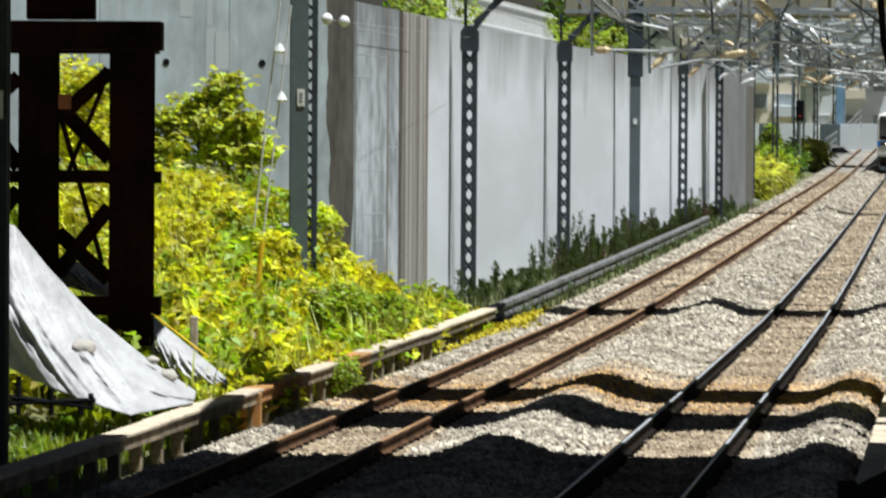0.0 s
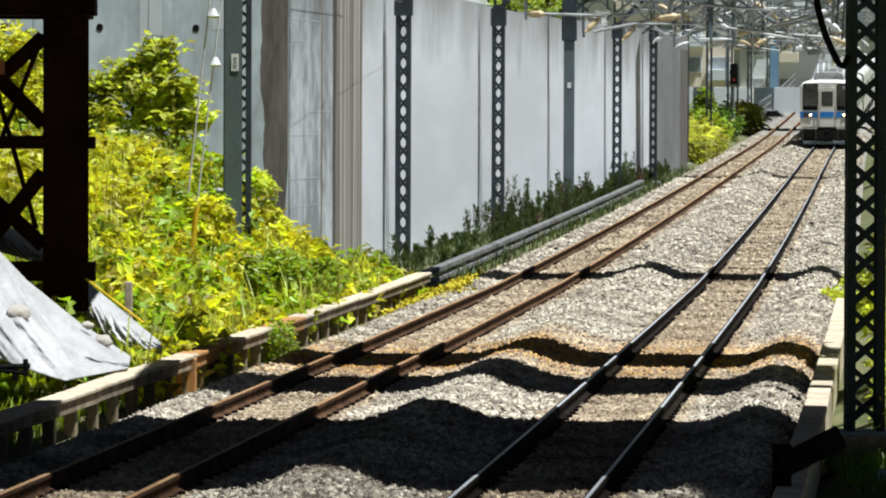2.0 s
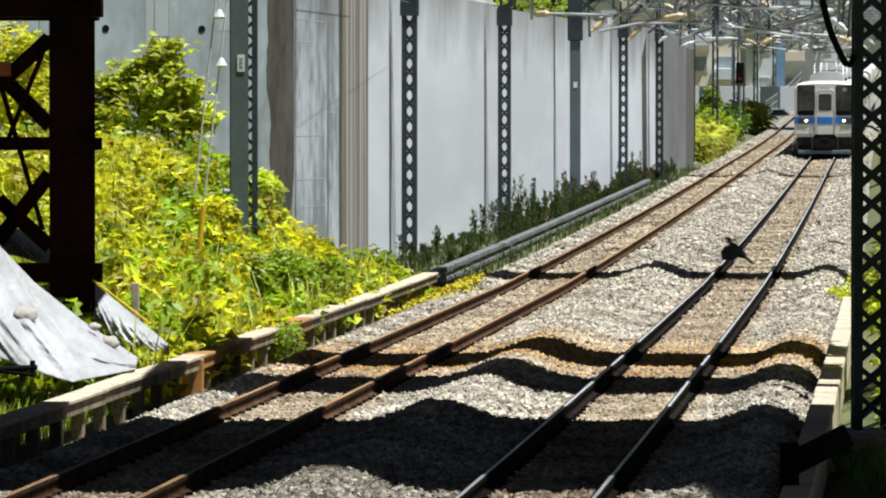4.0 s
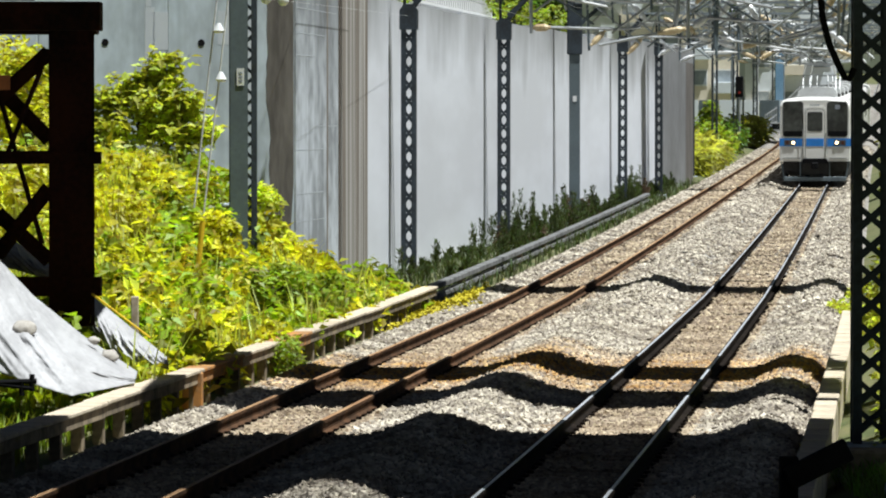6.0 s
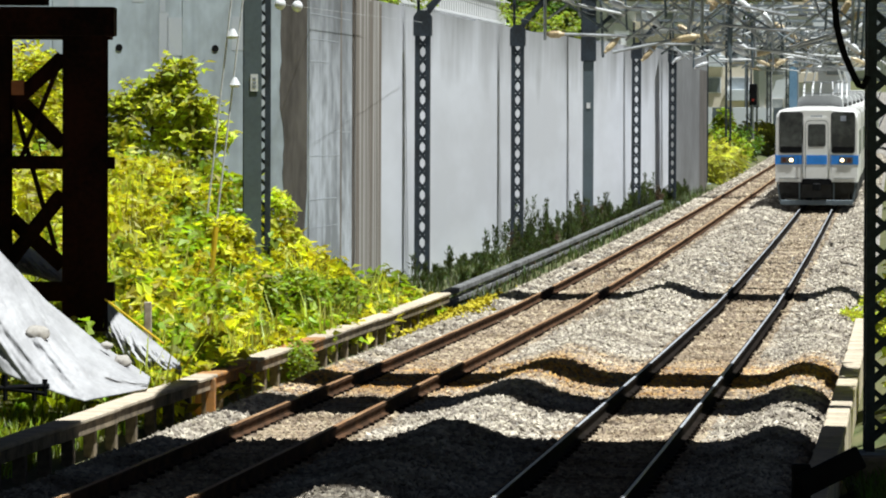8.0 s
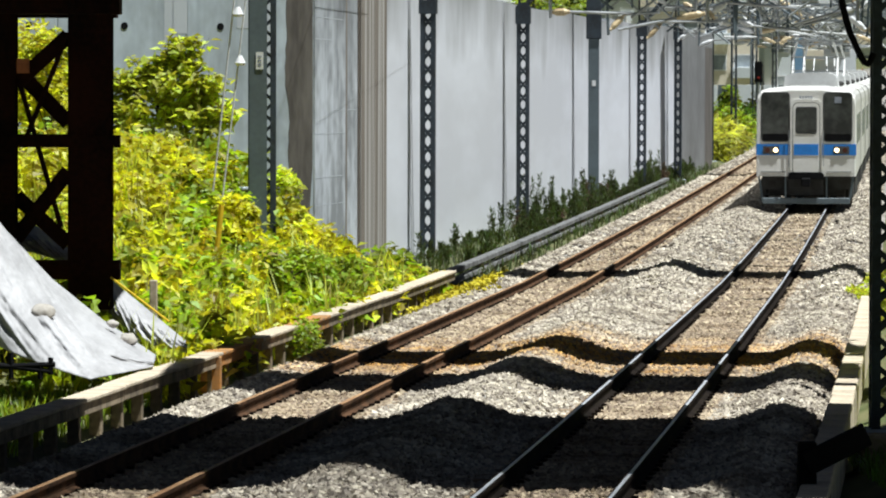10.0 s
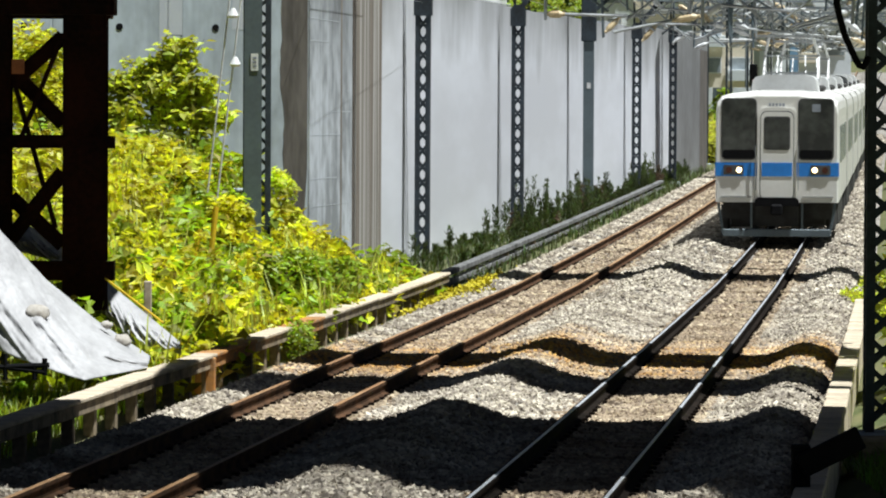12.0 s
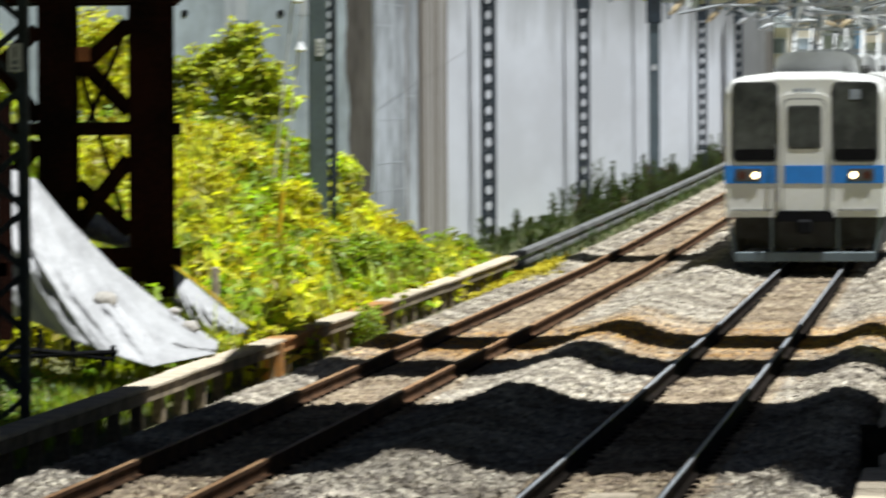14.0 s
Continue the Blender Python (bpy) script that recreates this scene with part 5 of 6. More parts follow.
# ---------------- beside the right-hand post ----------------
def right_side():
    p = thing("track_marker", pose(*at(45.6, 2.16, -0.4)), "black painted steel stop post with a slanting arm", "marker")
    part("stake", boxed(-0.085, 0.075, -0.08, 0.08, 0, 0.79, 0.012), BLACK, p)
    part("arm", boxed(-0.02, 0.56, -0.06, 0.06, -0.1, 0.1, 0.012, pose(0.0, -0.1, 0.61, 0, -27, 0)), BLACK, p)
    part("tail_block", boxed(0.1, 0.2, -0.05, 0.05, 0, 0.42, 0.02), FENCE, p)
    b = thing("post_block", pose(spot(1543, 55.5, 0).x + 0.1, 55.0, -0.5), "concrete block at the foot of the post", "block")
    # Darker FENCE concrete puts the block's shade into its colour.
    part("block", boxed(-0.42, 0.5, -0.45, 0.1, 0, 0.40, 0.03), FENCE, b)
    w = thing("guy_wire", pose(0, 60, 0), "white stay wire with a yellow guard beside the hedge", "guy wire")
    f = lambda px, py: ((px - 784) / 9500 * 60, 0, EYE - (py - 190) / 9500 * 60)
    part("rod", rod(bmesh.new(), f(1648, -60), f(1622, 340), 0.02), ROD, w)
    part("guard", rod(bmesh.new(), f(1622, 340), f(1592, 560), 0.04), YELLOW, w)
    c = thing("dark_column", pose(5.80, 61.5, -0.4), "black steel column beside the hedge", "column")
    part("shaft", boxed(-0.22, 0.4, -0.2, 0.2, 0, 6.4, 0.02), BLACK, c)
    part("box", boxed(-0.12, 0.3, -0.5, -0.22, 0.98, 1.35, 0.02), CONCRETE_GREY, c)
    verts, faces, n = [], [], 18
    for i in range(n):
        for j in range(n):
            u, v = i / (n - 1) - 0.5, j / (n - 1) - 0.5
            h = 0.36 * math.exp(-(u * u + v * v) * 7) + 0.12 * noise.noise((u * 5, v * 5, 3)) + 0.05 * noise.noise((u * 14, v * 14, 3))
            verts.append((5.3 + u * 0.9 + 0.25, 58.5 + v * 0.6, 1.25 + h * 1.3 - 0.3 * (0.5 - u)))
    for i in range(n - 1):
        for j in range(n - 1):
            faces.append((i * n + j, (i + 1) * n + j, (i + 1) * n + j + 1, i * n + j + 1))
    o = raw("crumpled_sheet", verts, faces, TARP, smooth=True)
    o.modifiers.new("cloth", "SOLIDIFY").thickness = 0.01
    tagged(o, "crumpled white sheet caught on the hedge", "tarpaulin")
    s = thing("corrugated_panel", pose(4.63, 50.5, -0.62), "white corrugated metal panel standing by the line", "panel")
    outline = []
    for k in range(25):
        outline.append((-0.22 + k * 0.03, 0.02 * (1 if k % 4 < 2 else -1)))
    bm = bmesh.new()
    a = [bm.verts.new((x, y, 0)) for x, y in outline]
    t = [bm.verts.new((x, y, 0.92 - 0.1 * max(0, x))) for x, y in outline]
    for i in range(len(a) - 1):
        bm.faces.new((a[i], a[i + 1], t[i + 1], t[i]))
    sh = part("sheet", bm, WHITE, s)
    sh.modifiers.new("gauge", "SOLIDIFY").thickness = 0.006
    bag = thing("plastic_bag", pose(4.28, 50.2, -0.62), "pale blue crumpled plastic sheet on the ground", "plastic sheet")
    bm = bmesh.new()
    bmesh.ops.create_icosphere(bm, subdivisions=4, radius=1)
    for v in bm.verts:
        k = 1 + 0.35 * noise.noise(v.co * 1.8) + 0.16 * noise.noise(v.co * 5)
        v.co = Vector((v.co.x * 0.17 * k + 0.16 * v.co.z, v.co.y * 0.2 * k, max(0, (v.co.z * 0.5 + 0.42) * 0.62 * k)))
    part("sheet", bm, BAG, bag, smooth=True)


right_side()


def hose():
    h = thing("hanging_hose", pose(0, 55.2, 0), "thick dark hose looping down to the catenary post", "hose")
    line = ((1446, -170), (1450, -80), (1456, -2), (1464, 31), (1471, 53), (1480, 73), (1489, 92), (1496, 104), (1503, 107), (1508, 99), (1512, 88))
    cu = bpy.data.curves.new("hose", "CURVE")
    cu.dimensions, cu.bevel_depth, cu.bevel_resolution = "3D", 0.036, 3
    sp = cu.splines.new("POLY")
    sp.points.add(len(line) - 1)
    for (bx, bz), pt in zip(line, sp.points):
        pt.co = ((bx - 784) / 9500 * 55.2, 0.0, EYE - (bz - 190) / 9500 * 55.2, 1)
    cu.materials.append(BLACK)
    new("hose", cu).parent = h


hose()


# ---------------- overhead line ----------------
def lattice_beam(bm, x0, x1, y, z, h):
    for zz in (z, z + h):
        for dy in (-0.2, 0.2):
            bar(bm, (x0, y + dy, zz), (x1, y + dy, zz), 0.07)
    n = max(2, int((x1 - x0) / 0.7))
    for i in range(n):
        a, b = x0 + (x1 - x0) * i / n, x0 + (x1 - x0) * (i + 1) / n
        for dy in (-0.2, 0.2):
            bar(bm, (a, y + dy, z if i % 2 else z + h), (b, y + dy, z + h if i % 2 else z), 0.045)


def insulator(bm, a, b, r):
    """A fat porcelain body with shallow sheds between two metal caps."""
    a, b = Vector(a), Vector(b)
    rod(bm, a, b, r * 0.5, n=8)
    for k0, k1, r0, r1 in ((0.12, 0.26, 0.6, 1.0), (0.26, 0.4, 0.9, 1.0), (0.4, 0.55, 0.92, 1.0), (0.55, 0.7, 0.9, 1.0), (0.7, 0.88, 1.0, 0.55)):
        rod(bm, a.lerp(b, k0), a.lerp(b, k1), r * r0, r * r1, 10)


def gantry(y, x_left, right_post=True):
    g = thing("catenary_gantry", Matrix(), "grey lattice gantry carrying wires and white insulators over the tracks", "gantry", "catenary gantries")
    z = level(y) + 6.7
    x1 = at(y, 3.3).x
    bm = bmesh.new()
    lattice_beam(bm, x_left, x1, y, z, 0.55)
    part("beam", bm, GANTRYPAINT, g)
    part("knee_brace", bar(bmesh.new(), (x_left + 0.1, y - 0.1, z - 0.75), (x_left + 0.95, y - 0.1, z), 0.12), POST, g)
    if right_post:
        bm = bmesh.new()
        for dx in (-0.15, 0.15):
            for dy in (-0.15, 0.15):
                bar(bm, (x1 + dx, y + dy, level(y) - 0.6), (x1 + dx, y + dy, z + 1.2), 0.07)
        for k in range(16):
            s = 1 if k % 2 else -1
            bar(bm, (x1 - 0.15 * s, y - 0.15, level(y) + k * 0.45), (x1 + 0.15 * s, y - 0.15, level(y) + k * 0.45 + 0.45), 0.04)
        part("right_post", bm, POSTFACE, g)
    r = np.random.default_rng(int(y))
    for q in (0, -gap(y)):
        c = at(y, q)
        for s in (-1, 1):
            j = lambda k=0.12: r.uniform(-k, k)
            for a, b, rr in (((1.62 + j(), -0.05 + j()), (1.15 + j(), -0.5 + j(0.2)), 0.105), ((1.75 + j(), -1.45 + j(0.2)), (1.25 + j(), -1.3 + j(0.25)), 0.09), ((0.55 + j(), 0.5 + j()), (0.5 + j(), 0.95), 0.12)):
                e, f = Vector((c.x + s * a[0], y + j(), z + a[1])), Vector((c.x + s * b[0], y + j(), z + b[1]))
                bm = bmesh.new()
                insulator(bm, e, f, rr)
                part("insulator", bm, PORCELAIN if r.uniform() < 0.6 else CREAM, g)
                arm_end = Vector((c.x + s * j(0.35), y + j(0.3), f.z - 0.12 + j(0.3)))
                part("bracket_pipe", rod(bmesh.new(), f, arm_end, 0.036), GALV if r.uniform() < 0.6 else PALEROOF, g)
            for a, b, rr in (((1.76, 0.1), (1.72 + j(), -1.65 + j(0.2)), 0.04), ((1.7, -0.3), (0.2 + j(0.3), -1.45 + j(0.2)), 0.028), ((1.7, -1.0), (0.5 + j(0.3), -0.15), 0.026), ((0.9 + j(0.3), 0.0), (0.9 + j(0.3), -0.95), 0.03)):
                part("bracket_pipe", rod(bmesh.new(), (c.x + s * a[0], y, z + a[1]), (c.x + s * b[0], y + j(), z + b[1]), rr), GALV if r.uniform() < 0.5 else POSTFACE, g)
    return g


GY = (125, 148, 171, 196, 217, 262, 296, 332, 372, 415)
for y in GY:
    left = {125: spot(725, 125, 0).x, 148: spot(893, 148, 0).x, 171: spot(1018, 171, 0).x, 196: spot(1103, 196, 0).x, 217: spot(1167, 217, 0).x}.get(y, at(y, -gap(y) - 3.0).x)
    gantry(y, left)
    if y > 240:
        lattice_post(Matrix.Translation((left, y, level(y) - 0.4)), 8.4, 0.34, 0.34, 0.74, "far grey lattice steel catenary post")


def wires():
    for q, z, r, nm in ((0, 5.15, 0.0045, "contact_wire"), (0, 5.95, 0.0045, "messenger_wire"), (-3.6, 5.15, 0.0045, "contact_wire"), (-3.6, 5.95, 0.0045, "messenger_wire"), (2.6, 7.6, 0.005, "feeder_wire"), (-1.8, 7.9, 0.0045, "earth_wire")):
        ys = [20, 60, 98] + list(GY) + [470, 520]
        path = []
        for a, b in zip(ys, ys[1:]):
            for k in range(6):
                u = k / 6
                y = a + (b - a) * u
                sag = 0.0 if nm == "contact_wire" else 0.35 * 4 * u * (1 - u)
                path.append(at(y, q, z - sag))
        cu = bpy.data.curves.new(nm, "CURVE")
        cu.dimensions, cu.bevel_depth, cu.bevel_resolution = "3D", r, 1
        sp = cu.splines.new("POLY")
        sp.points.add(len(path) - 1)
        for pt, p in zip(sp.points, path):
            pt.co = (*p, 1)
        cu.materials.append(WIRE)
        tagged(new(nm, cu), "thin bare overhead wire along the track", "wire")
    # stay wire from the plated post, with two white bell insulators
    a, b = spot(455, 94, 5.45), spot(725, 125, 5.75)
    w = thing("stay_wire", Matrix(), "thin wire with two white bell insulators", "wire")
    part("wire", rod(bmesh.new(), a, b, 0.0022, n=6), ROD, w)
    for k in (0.05, 0.14):
        c = a.lerp(b, k)
        bm = bmesh.new()
        bmesh.ops.create_uvsphere(bm, u_segments=14, v_segments=8, radius=0.105, matrix=Matrix.Translation(c))
        part("insulator", bm, PORCELAIN, w, smooth=True)
    part("upper_wire", rod(bmesh.new(), spot(520, 104, 6.9), spot(640, 117, 6.2), 0.004, n=6), ROD, w)


wires()


# ---------------- far end ----------------
def house(x, y, z, w, d, h, mat, cols, rows, label, name="apartment_building"):
    b = thing(name, pose(x, y, z), label, "building")
    part("wall", boxed(-w / 2, w / 2, 0, d, -6, h), mat, b)
    part("roof", boxed(-w / 2 - 0.25, w / 2 + 0.25, -0.25, d + 0.25, h + 0.004, h + 0.35, 0.03), ROOF, b)
    for i in range(cols):
        for j in range(rows):
            cx, cz = -w / 2 + (i + 0.5) * w / cols, (j + 0.5) * h / rows
            win = part("window", boxed(cx - 0.85, cx + 0.85, -0.05, 0.02, cz - 0.65, cz + 0.65), WHITE, b)
            part("pane", boxed(cx - 0.76, cx + 0.76, -0.06, -0.045, cz - 0.56, cz + 0.56), SKYGLASS, win)
            if (i + j) % 2 == 0:
                part("balcony", boxed(cx - 1.1, cx + 1.1, -0.9, -0.06, cz - 1.25, cz - 0.35, 0.03), HAZYFACADE if mat is FACADE else FACADE, b)
    return b


def parked_car(x, y, z, mat, label):
    c = thing("parked_car", pose(x, y, z), label, "car", "parked cars")
    body = prism(bmesh.new(), [(-2.1, 0.3), (-2.15, 0.75), (-1.3, 0.88), (-0.75, 1.42), (0.95, 1.45), (1.6, 0.95), (2.1, 0.85), (2.15, 0.35)], -0.82, 0.82)
    part("body", body, mat, c)
    part("side_glass", prism(bmesh.new(), [(-1.1, 0.93), (-0.68, 1.34), (0.88, 1.36), (1.35, 0.95)], -0.835, -0.8), GLASS, c)
    for wx in (-1.35, 1.35):
        w = part("wheel", rod(bmesh.new(), (wx, -0.84, 0.31), (wx, -0.62, 0.31), 0.31, n=16), BLACK, c)
        part("rim", rod(bmesh.new(), (wx, -0.85, 0.31), (wx, -0.83, 0.31), 0.19, n=12), GALV, w)


def far_end():
    house(19.0, 425, 3.0, 9, 10, 8.0, FACADE, 4, 3, "cream two-storey apartment house beyond the road")
    house(30.5, 470, 4.0, 8, 12, 13.0, HAZYFACADE, 3, 4, "pale grey apartment block behind the tracks")
    house(44.0, 560, 7.0, 14, 14, 14.0, HAZYFACADE, 4, 5, "pale apartment block far beyond the tracks")
    house(60.0, 600, 8.0, 14, 14, 18.0, FACADE, 4, 6, "cream apartment block far beyond the tracks")
    house(24.0, 600, 6.0, 16, 14, 20.0, HAZYFACADE, 5, 7, "tall pale apartment block far beyond the tracks")
    house(81.0, 640, 8.0, 18, 14, 15.0, HAZYFACADE, 6, 5, "pale apartment block far beyond the tracks")
    s = thing("site_hoarding", pose(19.5, 398, 2.2), "grey hoarding along the far road", "hoarding", kind="structure")
    for k in range(9):
        part("panel", boxed(-5 + k * 1.5, -5 + k * 1.5 + 1.46, 0, 0.08, -1, 2.9, 0.01), HAZYFACADE if k % 3 else POSTFACE, s)
    b = thing("blue_hoarding", pose(25.6, 408, 2.5), "tall blue site sheet by the far road", "hoarding")
    part("sheet", boxed(-0.3, 0.3, 0, 0.1, -1, 6.2, 0.01), BLUEPANEL, b)
    rd = thing("far_road", pose(20.5, 388, 2.0), "grey road embankment where cars park", "road", kind="structure")
    part("surface", boxed(-9, 6.5, -6, 8, -4, 0.0, 0.05), CONCRETE_GREY, rd)
    parked_car(19.7, 384, 2.004, SILVER, "silver car parked on the far road")
    parked_car(23.6, 387, 2.004, WHITECAR, "white car parked on the far road")
    f = thing("ramp_fence", Matrix(), "grey steel railing beside the rising track", "railing", kind="structure")
    for k in range(26):
        y = 372 + k * 5
        p = at(y, -gap(y) - 2.3, -0.3)
        part("post", bar(bmesh.new(), p, p + Vector((0, 0, 1.6)), 0.09), GALV, f)
        if k < 25:
            q = at(y + 5, -gap(y) - 2.3, -0.3)
            for h in (0.5, 1.0, 1.5):
                part("rail_bar", bar(bmesh.new(), p + Vector((0, 0, h)), q + Vector((0, 0, h)), 0.06), GALV, f)
    g = thing("signal", pose(*at(330, -gap(330) - 2.7, 0)), "railway signal with a lit red lamp on a grey mast", "signal")
    part("mast", rod(bmesh.new(), (0, 0, -0.5), (0, 0, 3.6), 0.08), GALV, g)
    part("head", boxed(-0.24, 0.24, -0.1, 0.1, 3.0, 4.3, 0.05), BLACK, g)
    part("red_lamp", rod(bmesh.new(), (0.0, -0.12, 3.3), (0.0, -0.1, 3.3), 0.08, n=12), material("signal_red", (0.30, 0.03, 0.02), 0.3, emit=0.03), g)
    for k, (bearing, y, h) in enumerate(((1316, 352, 4.4), (1341, 392, 6.0), (1262, 380, 7.5), (1388, 420, 8.0), (1296, 402, 9.0))):
        m = thing("mast", Matrix.Translation(spot(bearing, y, level(y) - 0.6)), "slim pale grey steel mast beside the far road", "mast", "far masts")
        part("shaft", rod(bmesh.new(), (0, 0, 0), (0, 0, h), 0.085, 0.06), PALEROOF if k < 2 else GANTRYPAINT, m)
        part("cap", rod(bmesh.new(), (0, 0, h), (0, 0, h + 0.12), 0.11, 0.05), GALV, m)
    shrub(15.9, 322, level(322) - 0.3, ((0, 0, 1.3, 0.8, 0.9, 1.3, 0.6), (0.2, 0, 2.4, 0.55, 0.6, 0.8, 0.4)), 900, 0.3, LEAF, "small dark green tree beside the far road", 171, name="tree", category="tree")
    # trees that close the distance
    for k in range(15):
        r = np.random.default_rng(80 + k)
        x, y = -40 + k * 12 + r.uniform(-3, 3), 655 + r.uniform(-15, 25)
        h = r.uniform(9, 15)
        shrub(x, y, level(y) - 1, ((0, 0, h * 0.6, 5, 4, h * 0.35, 0.45), (-3, 1, h * 0.45, 4, 3, h * 0.3, 0.3), (3, -1, h * 0.5, 4, 3, h * 0.28, 0.25)), 1500, 1.0, LEAF_DARK, "leafy dark green tree far beyond the tracks", 90 + k, name="tree", category="tree")


far_end()


# ---------------- crow ----------------
def crow():
    c = thing("crow", Matrix(), "dark crow flying up past the wall", "bird")
    bm = bmesh.new()
    bmesh.ops.create_uvsphere(bm, u_segments=16, v_segments=10, radius=1, matrix=Matrix.Diagonal((0.10, 0.24, 0.095, 1)))
    part("body", bm, FEATHER, c, smooth=True)
    bm = bmesh.new()
    bmesh.ops.create_uvsphere(bm, u_segments=12, v_segments=8, radius=0.066, matrix=Matrix.Translation((0, 0.26, 0.045)))
    head = part("head", bm, FEATHER, c, smooth=True)
    part("beak", rod(bmesh.new(), (0, 0.31, 0.04), (0, 0.40, 0.02), 0.02, 0.004), BLACK, head)
    bm = prism(bmesh.new(), [(-0.06, 0), (-0.10, 0.006), (0.10, 0.006), (0.06, 0)], -0.44, -0.15)
    part("tail", bm, FEATHER, c)
    wings = []
    for s in (-1, 1):
        bm = bmesh.new()
        pts = [(0.04, 0.13), (0.24, 0.19), (0.42, 0.13), (0.56, -0.02), (0.52, -0.07), (0.48, -0.09), (0.42, -0.14), (0.29, -0.17), (0.14, -0.16), (0.04, -0.13)]
        top = [bm.verts.new((s * x, y, 0.012)) for x, y in pts]
        low = [bm.verts.new((s * x, y, 0.0)) for x, y in pts]
        bm.faces.new(top)
        bm.faces.new(low[::-1])
        for i in range(len(pts)):
            j = (i + 1) % len(pts)
            bm.faces.new((top[i], low[i], low[j], top[j]))
        bmesh.ops.recalc_face_normals(bm, faces=bm.faces)
        wings.append(part("wing", bm, FEATHER, c))
    return c, wings


CROW, WINGS = crow()


# ---------------- sleepers ----------------
def sleepers():
    me = bpy.data.meshes.new("sleeper")
    bm = boxed(-1.0, 1.0, -0.11, 0.11, -0.15, 0.0, 0.015)
    bm.to_mesh(me)
    bm.free()
    me.materials.append(SLEEPER)
    clip = bpy.data.meshes.new("fastening")
    bm = bmesh.new()
    for x in (-0.565, 0.565):
        for s in (-1, 1):
            box(bm, x + s * 0.095 - 0.03, x + s * 0.095 + 0.03, -0.035, 0.035, 0.0, 0.03)
    bm.to_mesh(clip)
    bm.free()
    clip.materials.append(DARKRAIL)
    for left, lab in ((False, "brown-stained concrete sleepers sunk in ballast under the near track"), (True, "rust-stained concrete sleepers sunk in ballast under the rusty track")):
        t = thing("sleeper_row", Matrix(), lab, "sleepers", kind="structure")
        for k in range(132):
            y = 38 + k * 0.6
            o = new("sleeper", me)
            o.parent = t
            o.matrix_basis = Matrix.Translation(at(y, -gap(y) if left else 0, -0.158)) @ pose(0, 0, 0, 0, 0, turned(y))
            f = new("fastening", clip)
            f.parent = o
    b = thing("inductor_box", pose(*at(43.4, 0.12, -0.1)) @ pose(0, 0, 0, 0, 0, turned(43)), "flat pale concrete slab between the rails", "slab")
    part("slab", boxed(-0.2, 0.2, -0.28, 0.28, -0.02, 0.06, 0.015), LID, b)
    for y in (95.5, 113, 131):
        c = thing("bond_cable", Matrix(), "thin dark cable lying across the track", "cable")
        bm = bmesh.new()
        for k in range(8):
            rod(bm, at(y + 0.5 * math.sin(k), -0.5 + k * 0.14, -0.15), at(y + 0.5 * math.sin(k + 1), -0.5 + (k + 1) * 0.14, -0.15), 0.02, n=5)
        part("cable", bm, BLACK, c)


sleepers()


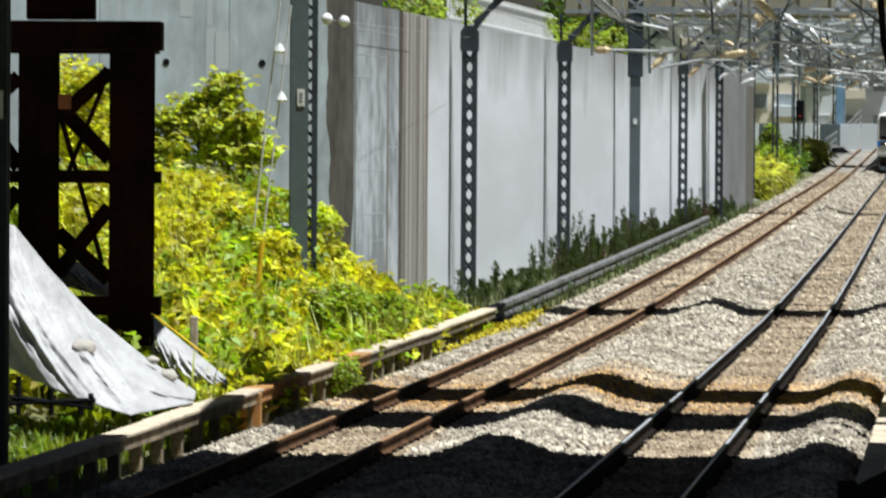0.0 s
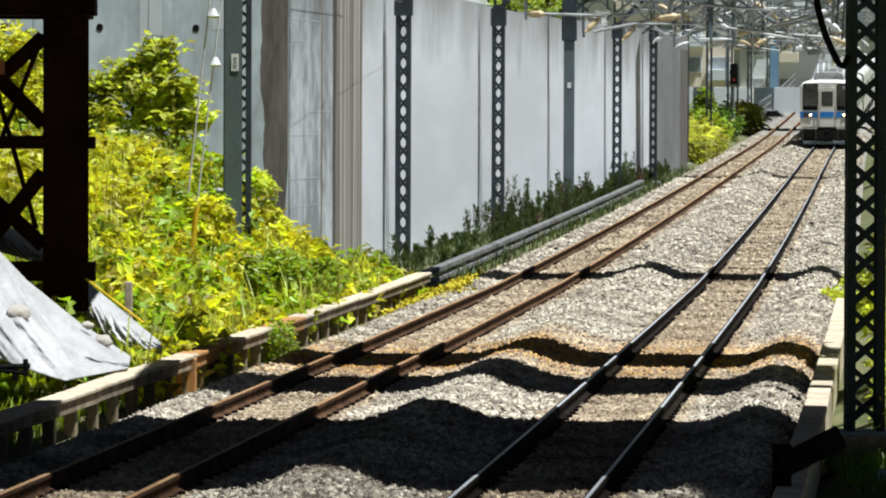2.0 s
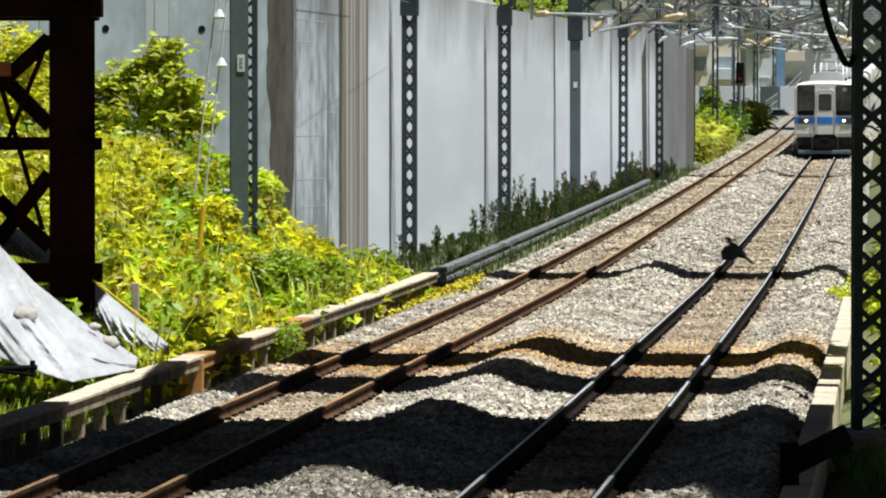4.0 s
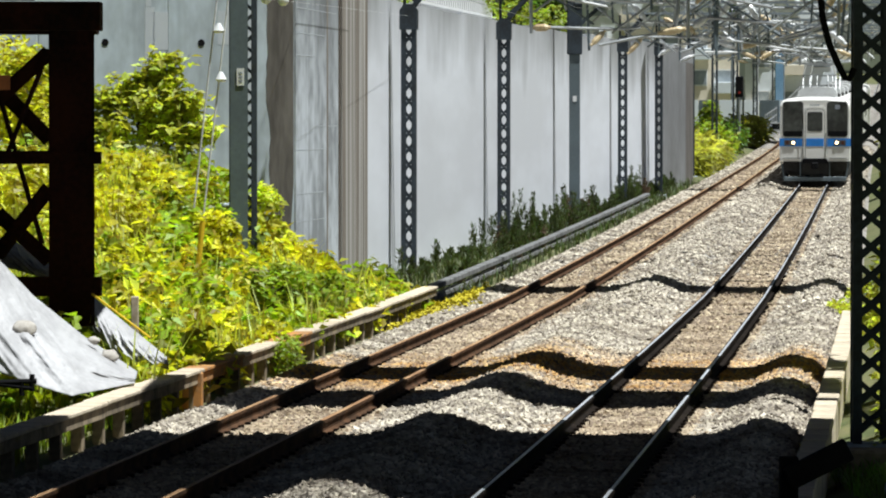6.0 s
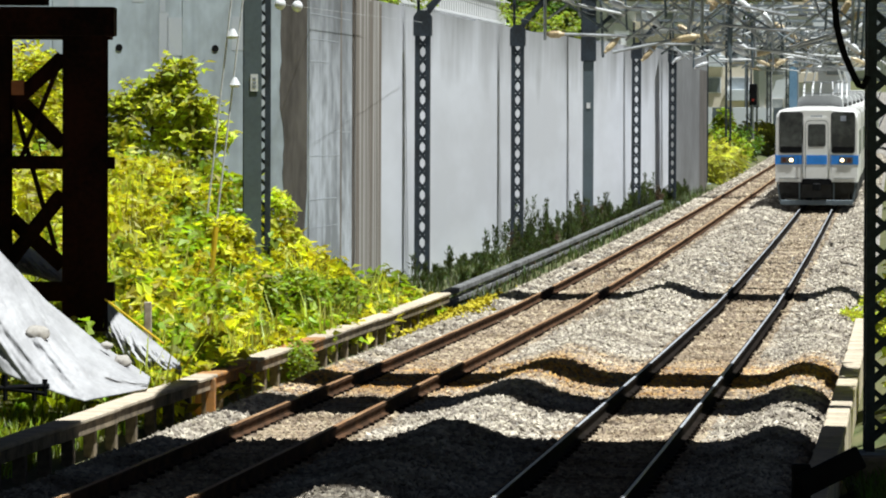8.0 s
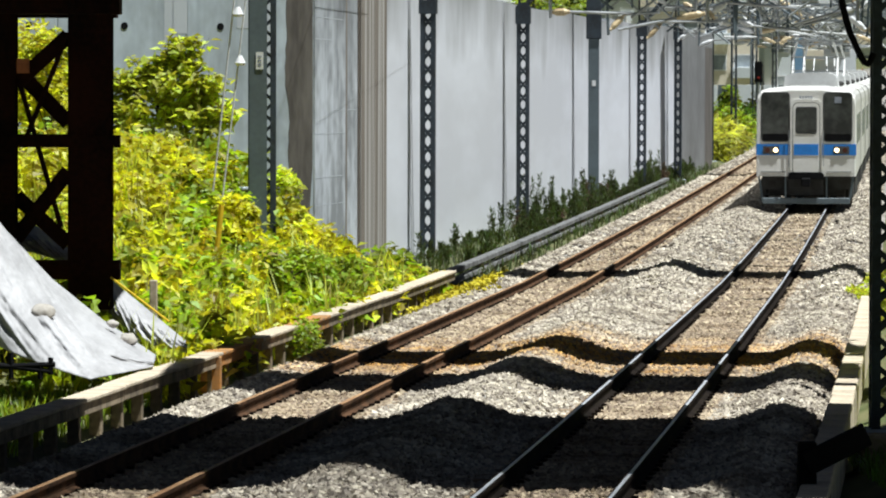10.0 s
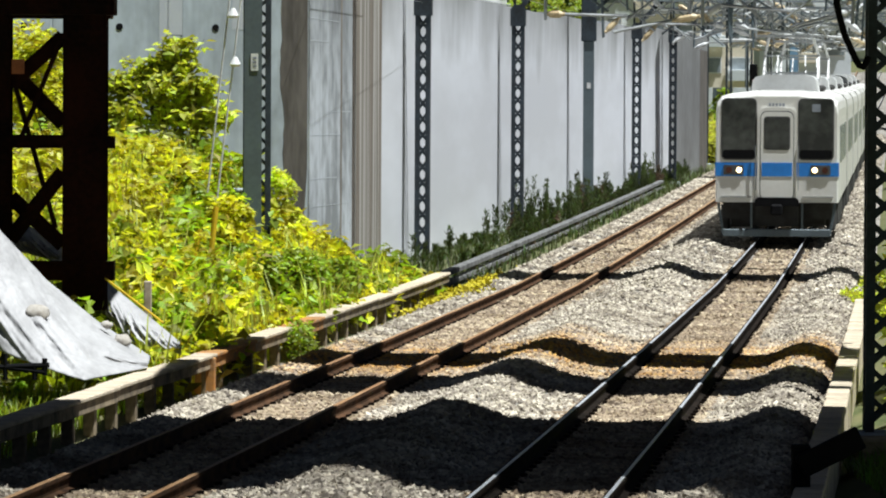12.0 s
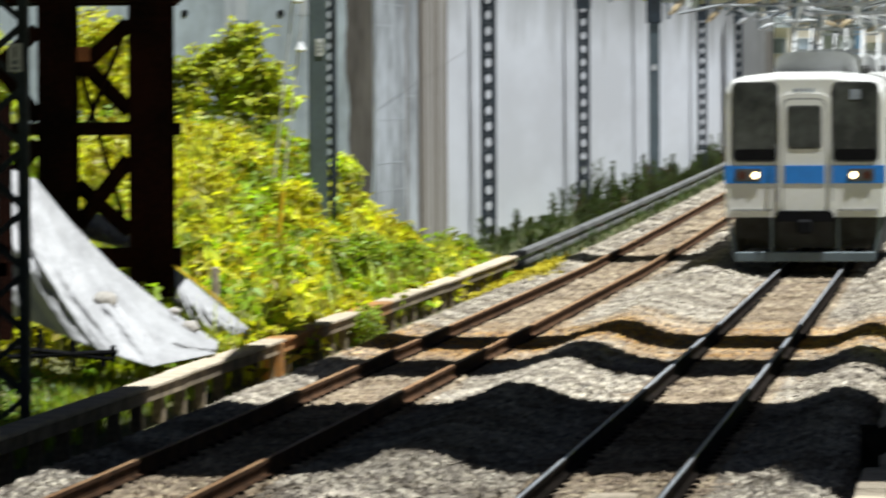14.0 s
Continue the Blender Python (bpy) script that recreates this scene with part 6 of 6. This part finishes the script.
# ---------------- ballast stones ----------------
def stones(name, n, y0, y1, r0, r1, seed, bias, inner=False):
    r = np.random.default_rng(seed)
    y = y0 + (y1 - y0) * r.uniform(size=n) ** bias
    q = r.uniform(-6.0, 2.12, n)
    g = 3.83 - 0.0014 * y
    keep = np.ones(n, bool)
    for c in (0, 1):
        for s in (-0.565, 0.565):
            keep &= np.abs(q + c * g - s) > 0.11
    between = (np.abs(q) < 0.8) | (np.abs(q + g) < 0.8)
    keep &= between if inner else ~between
    y, q = y[keep], q[keep]
    n = len(y)
    pos = np.array([(*at(a, b).xy, level(a) + bed(a, b)) for a, b in zip(y, q)])
    rad = r.uniform(r0, r1, n)
    pos[:, 2] += rad * 0.35
    octa = np.array([(1, 0, 0), (-1, 0, 0), (0, 1, 0), (0, -1, 0), (0, 0, 1), (0, 0, -1)], float)
    v = octa[None] * r.uniform(0.55, 1.25, (n, 6, 1)) + r.normal(size=(n, 6, 3)) * 0.22
    a = r.uniform(0, 2 * math.pi, n)
    ca, sa = np.cos(a)[:, None], np.sin(a)[:, None]
    x2, y2 = v[..., 0] * ca - v[..., 1] * sa, v[..., 0] * sa + v[..., 1] * ca
    b = r.uniform(-0.8, 0.8, n)
    cb, sb = np.cos(b)[:, None], np.sin(b)[:, None]
    x3, z3 = x2 * cb - v[..., 2] * sb, x2 * sb + v[..., 2] * cb
    v = np.stack([x3, y2, z3 * 0.75], -1) * rad[:, None, None] + pos[:, None]
    f = np.array([(0, 2, 4), (2, 1, 4), (1, 3, 4), (3, 0, 4), (2, 0, 5), (1, 2, 5), (3, 1, 5), (0, 3, 5)])
    f = (f[None] + (np.arange(n) * 6)[:, None, None]).reshape(-1, 3)
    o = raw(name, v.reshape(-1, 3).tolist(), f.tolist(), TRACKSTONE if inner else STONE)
    return tagged(o, "brown-dusted ballast stones between the rails" if inner else "loose angular pale grey ballast stones", "stones", kind="stuff")


for inner in (False, True):
    stones("ballast_stones", 90000, 42, 88, 0.026, 0.052, 71, 1.25, inner)
    stones("ballast_stones", 45000, 86, 190, 0.035, 0.065, 72, 1.3, inner)
    stones("ballast_stones", 26000, 188, 330, 0.05, 0.085, 73, 1.2, inner)


# ---------------- movement ----------------
def nose(t):
    """How far off the front of the train is."""
    return 237 - 16.7 * (t - 5) + 0.135 * (t - 5) ** 2


def along(y):
    side = -0.06 + (y - 119) * 0.0013
    a, b = at(y, side), at(y + 18, side)
    v = b - a
    return Matrix.Translation(a) @ pose(0, 0, 0, math.degrees(math.atan2(v.z, v.y)), 0, -math.degrees(math.atan2(v.x, v.y)))


def motions():
    for k, car in enumerate(CARS):
        walk(car, [(t / 2, along(nose(t / 2) + 20.0 * k)) for t in range(29)])
    # the crow comes in over the tracks and climbs past the wall
    flight = ((0.0, 2300, 330), (2.7, 1800, 380), (3.6, 1480, 440), (4.4, 1130, 400), (4.8, 967, 312), (4.9, 922, 278), (5.0, 872, 235), (5.1, 823, 190), (5.2, 779, 146), (5.3, 758, 97), (5.4, 742, 31), (5.6, 712, -110), (6.2, 640, -420), (14.0, 200, -3200))
    rows = []
    for t, px, py in flight:
        rows.append((t, pose((px - 784) / 9500 * 107, 107, EYE - (py - 190) / 9500 * 107, 38, 0, 62 if t < 5.15 else 40 if t < 5.25 else 18)))
    walk(CROW, rows)
    beat = ((4.8, 50), (4.9, 62), (5.0, 55), (5.1, 30), (5.2, 8), (5.3, 10), (5.4, 14), (5.5, 40), (5.6, 0))
    for s, wing in zip((-1, 1), WINGS):
        angles = [(k * 0.2, 35 if k % 2 else -25) for k in range(24)] + list(beat) + [(5.8 + k * 0.2, 35 if k % 2 else -25) for k in range(42)]
        walk(wing, [(t, pose(0, 0, 0.03, 0, -s * a, 0)) for t, a in angles if t <= 14.0])


motions()
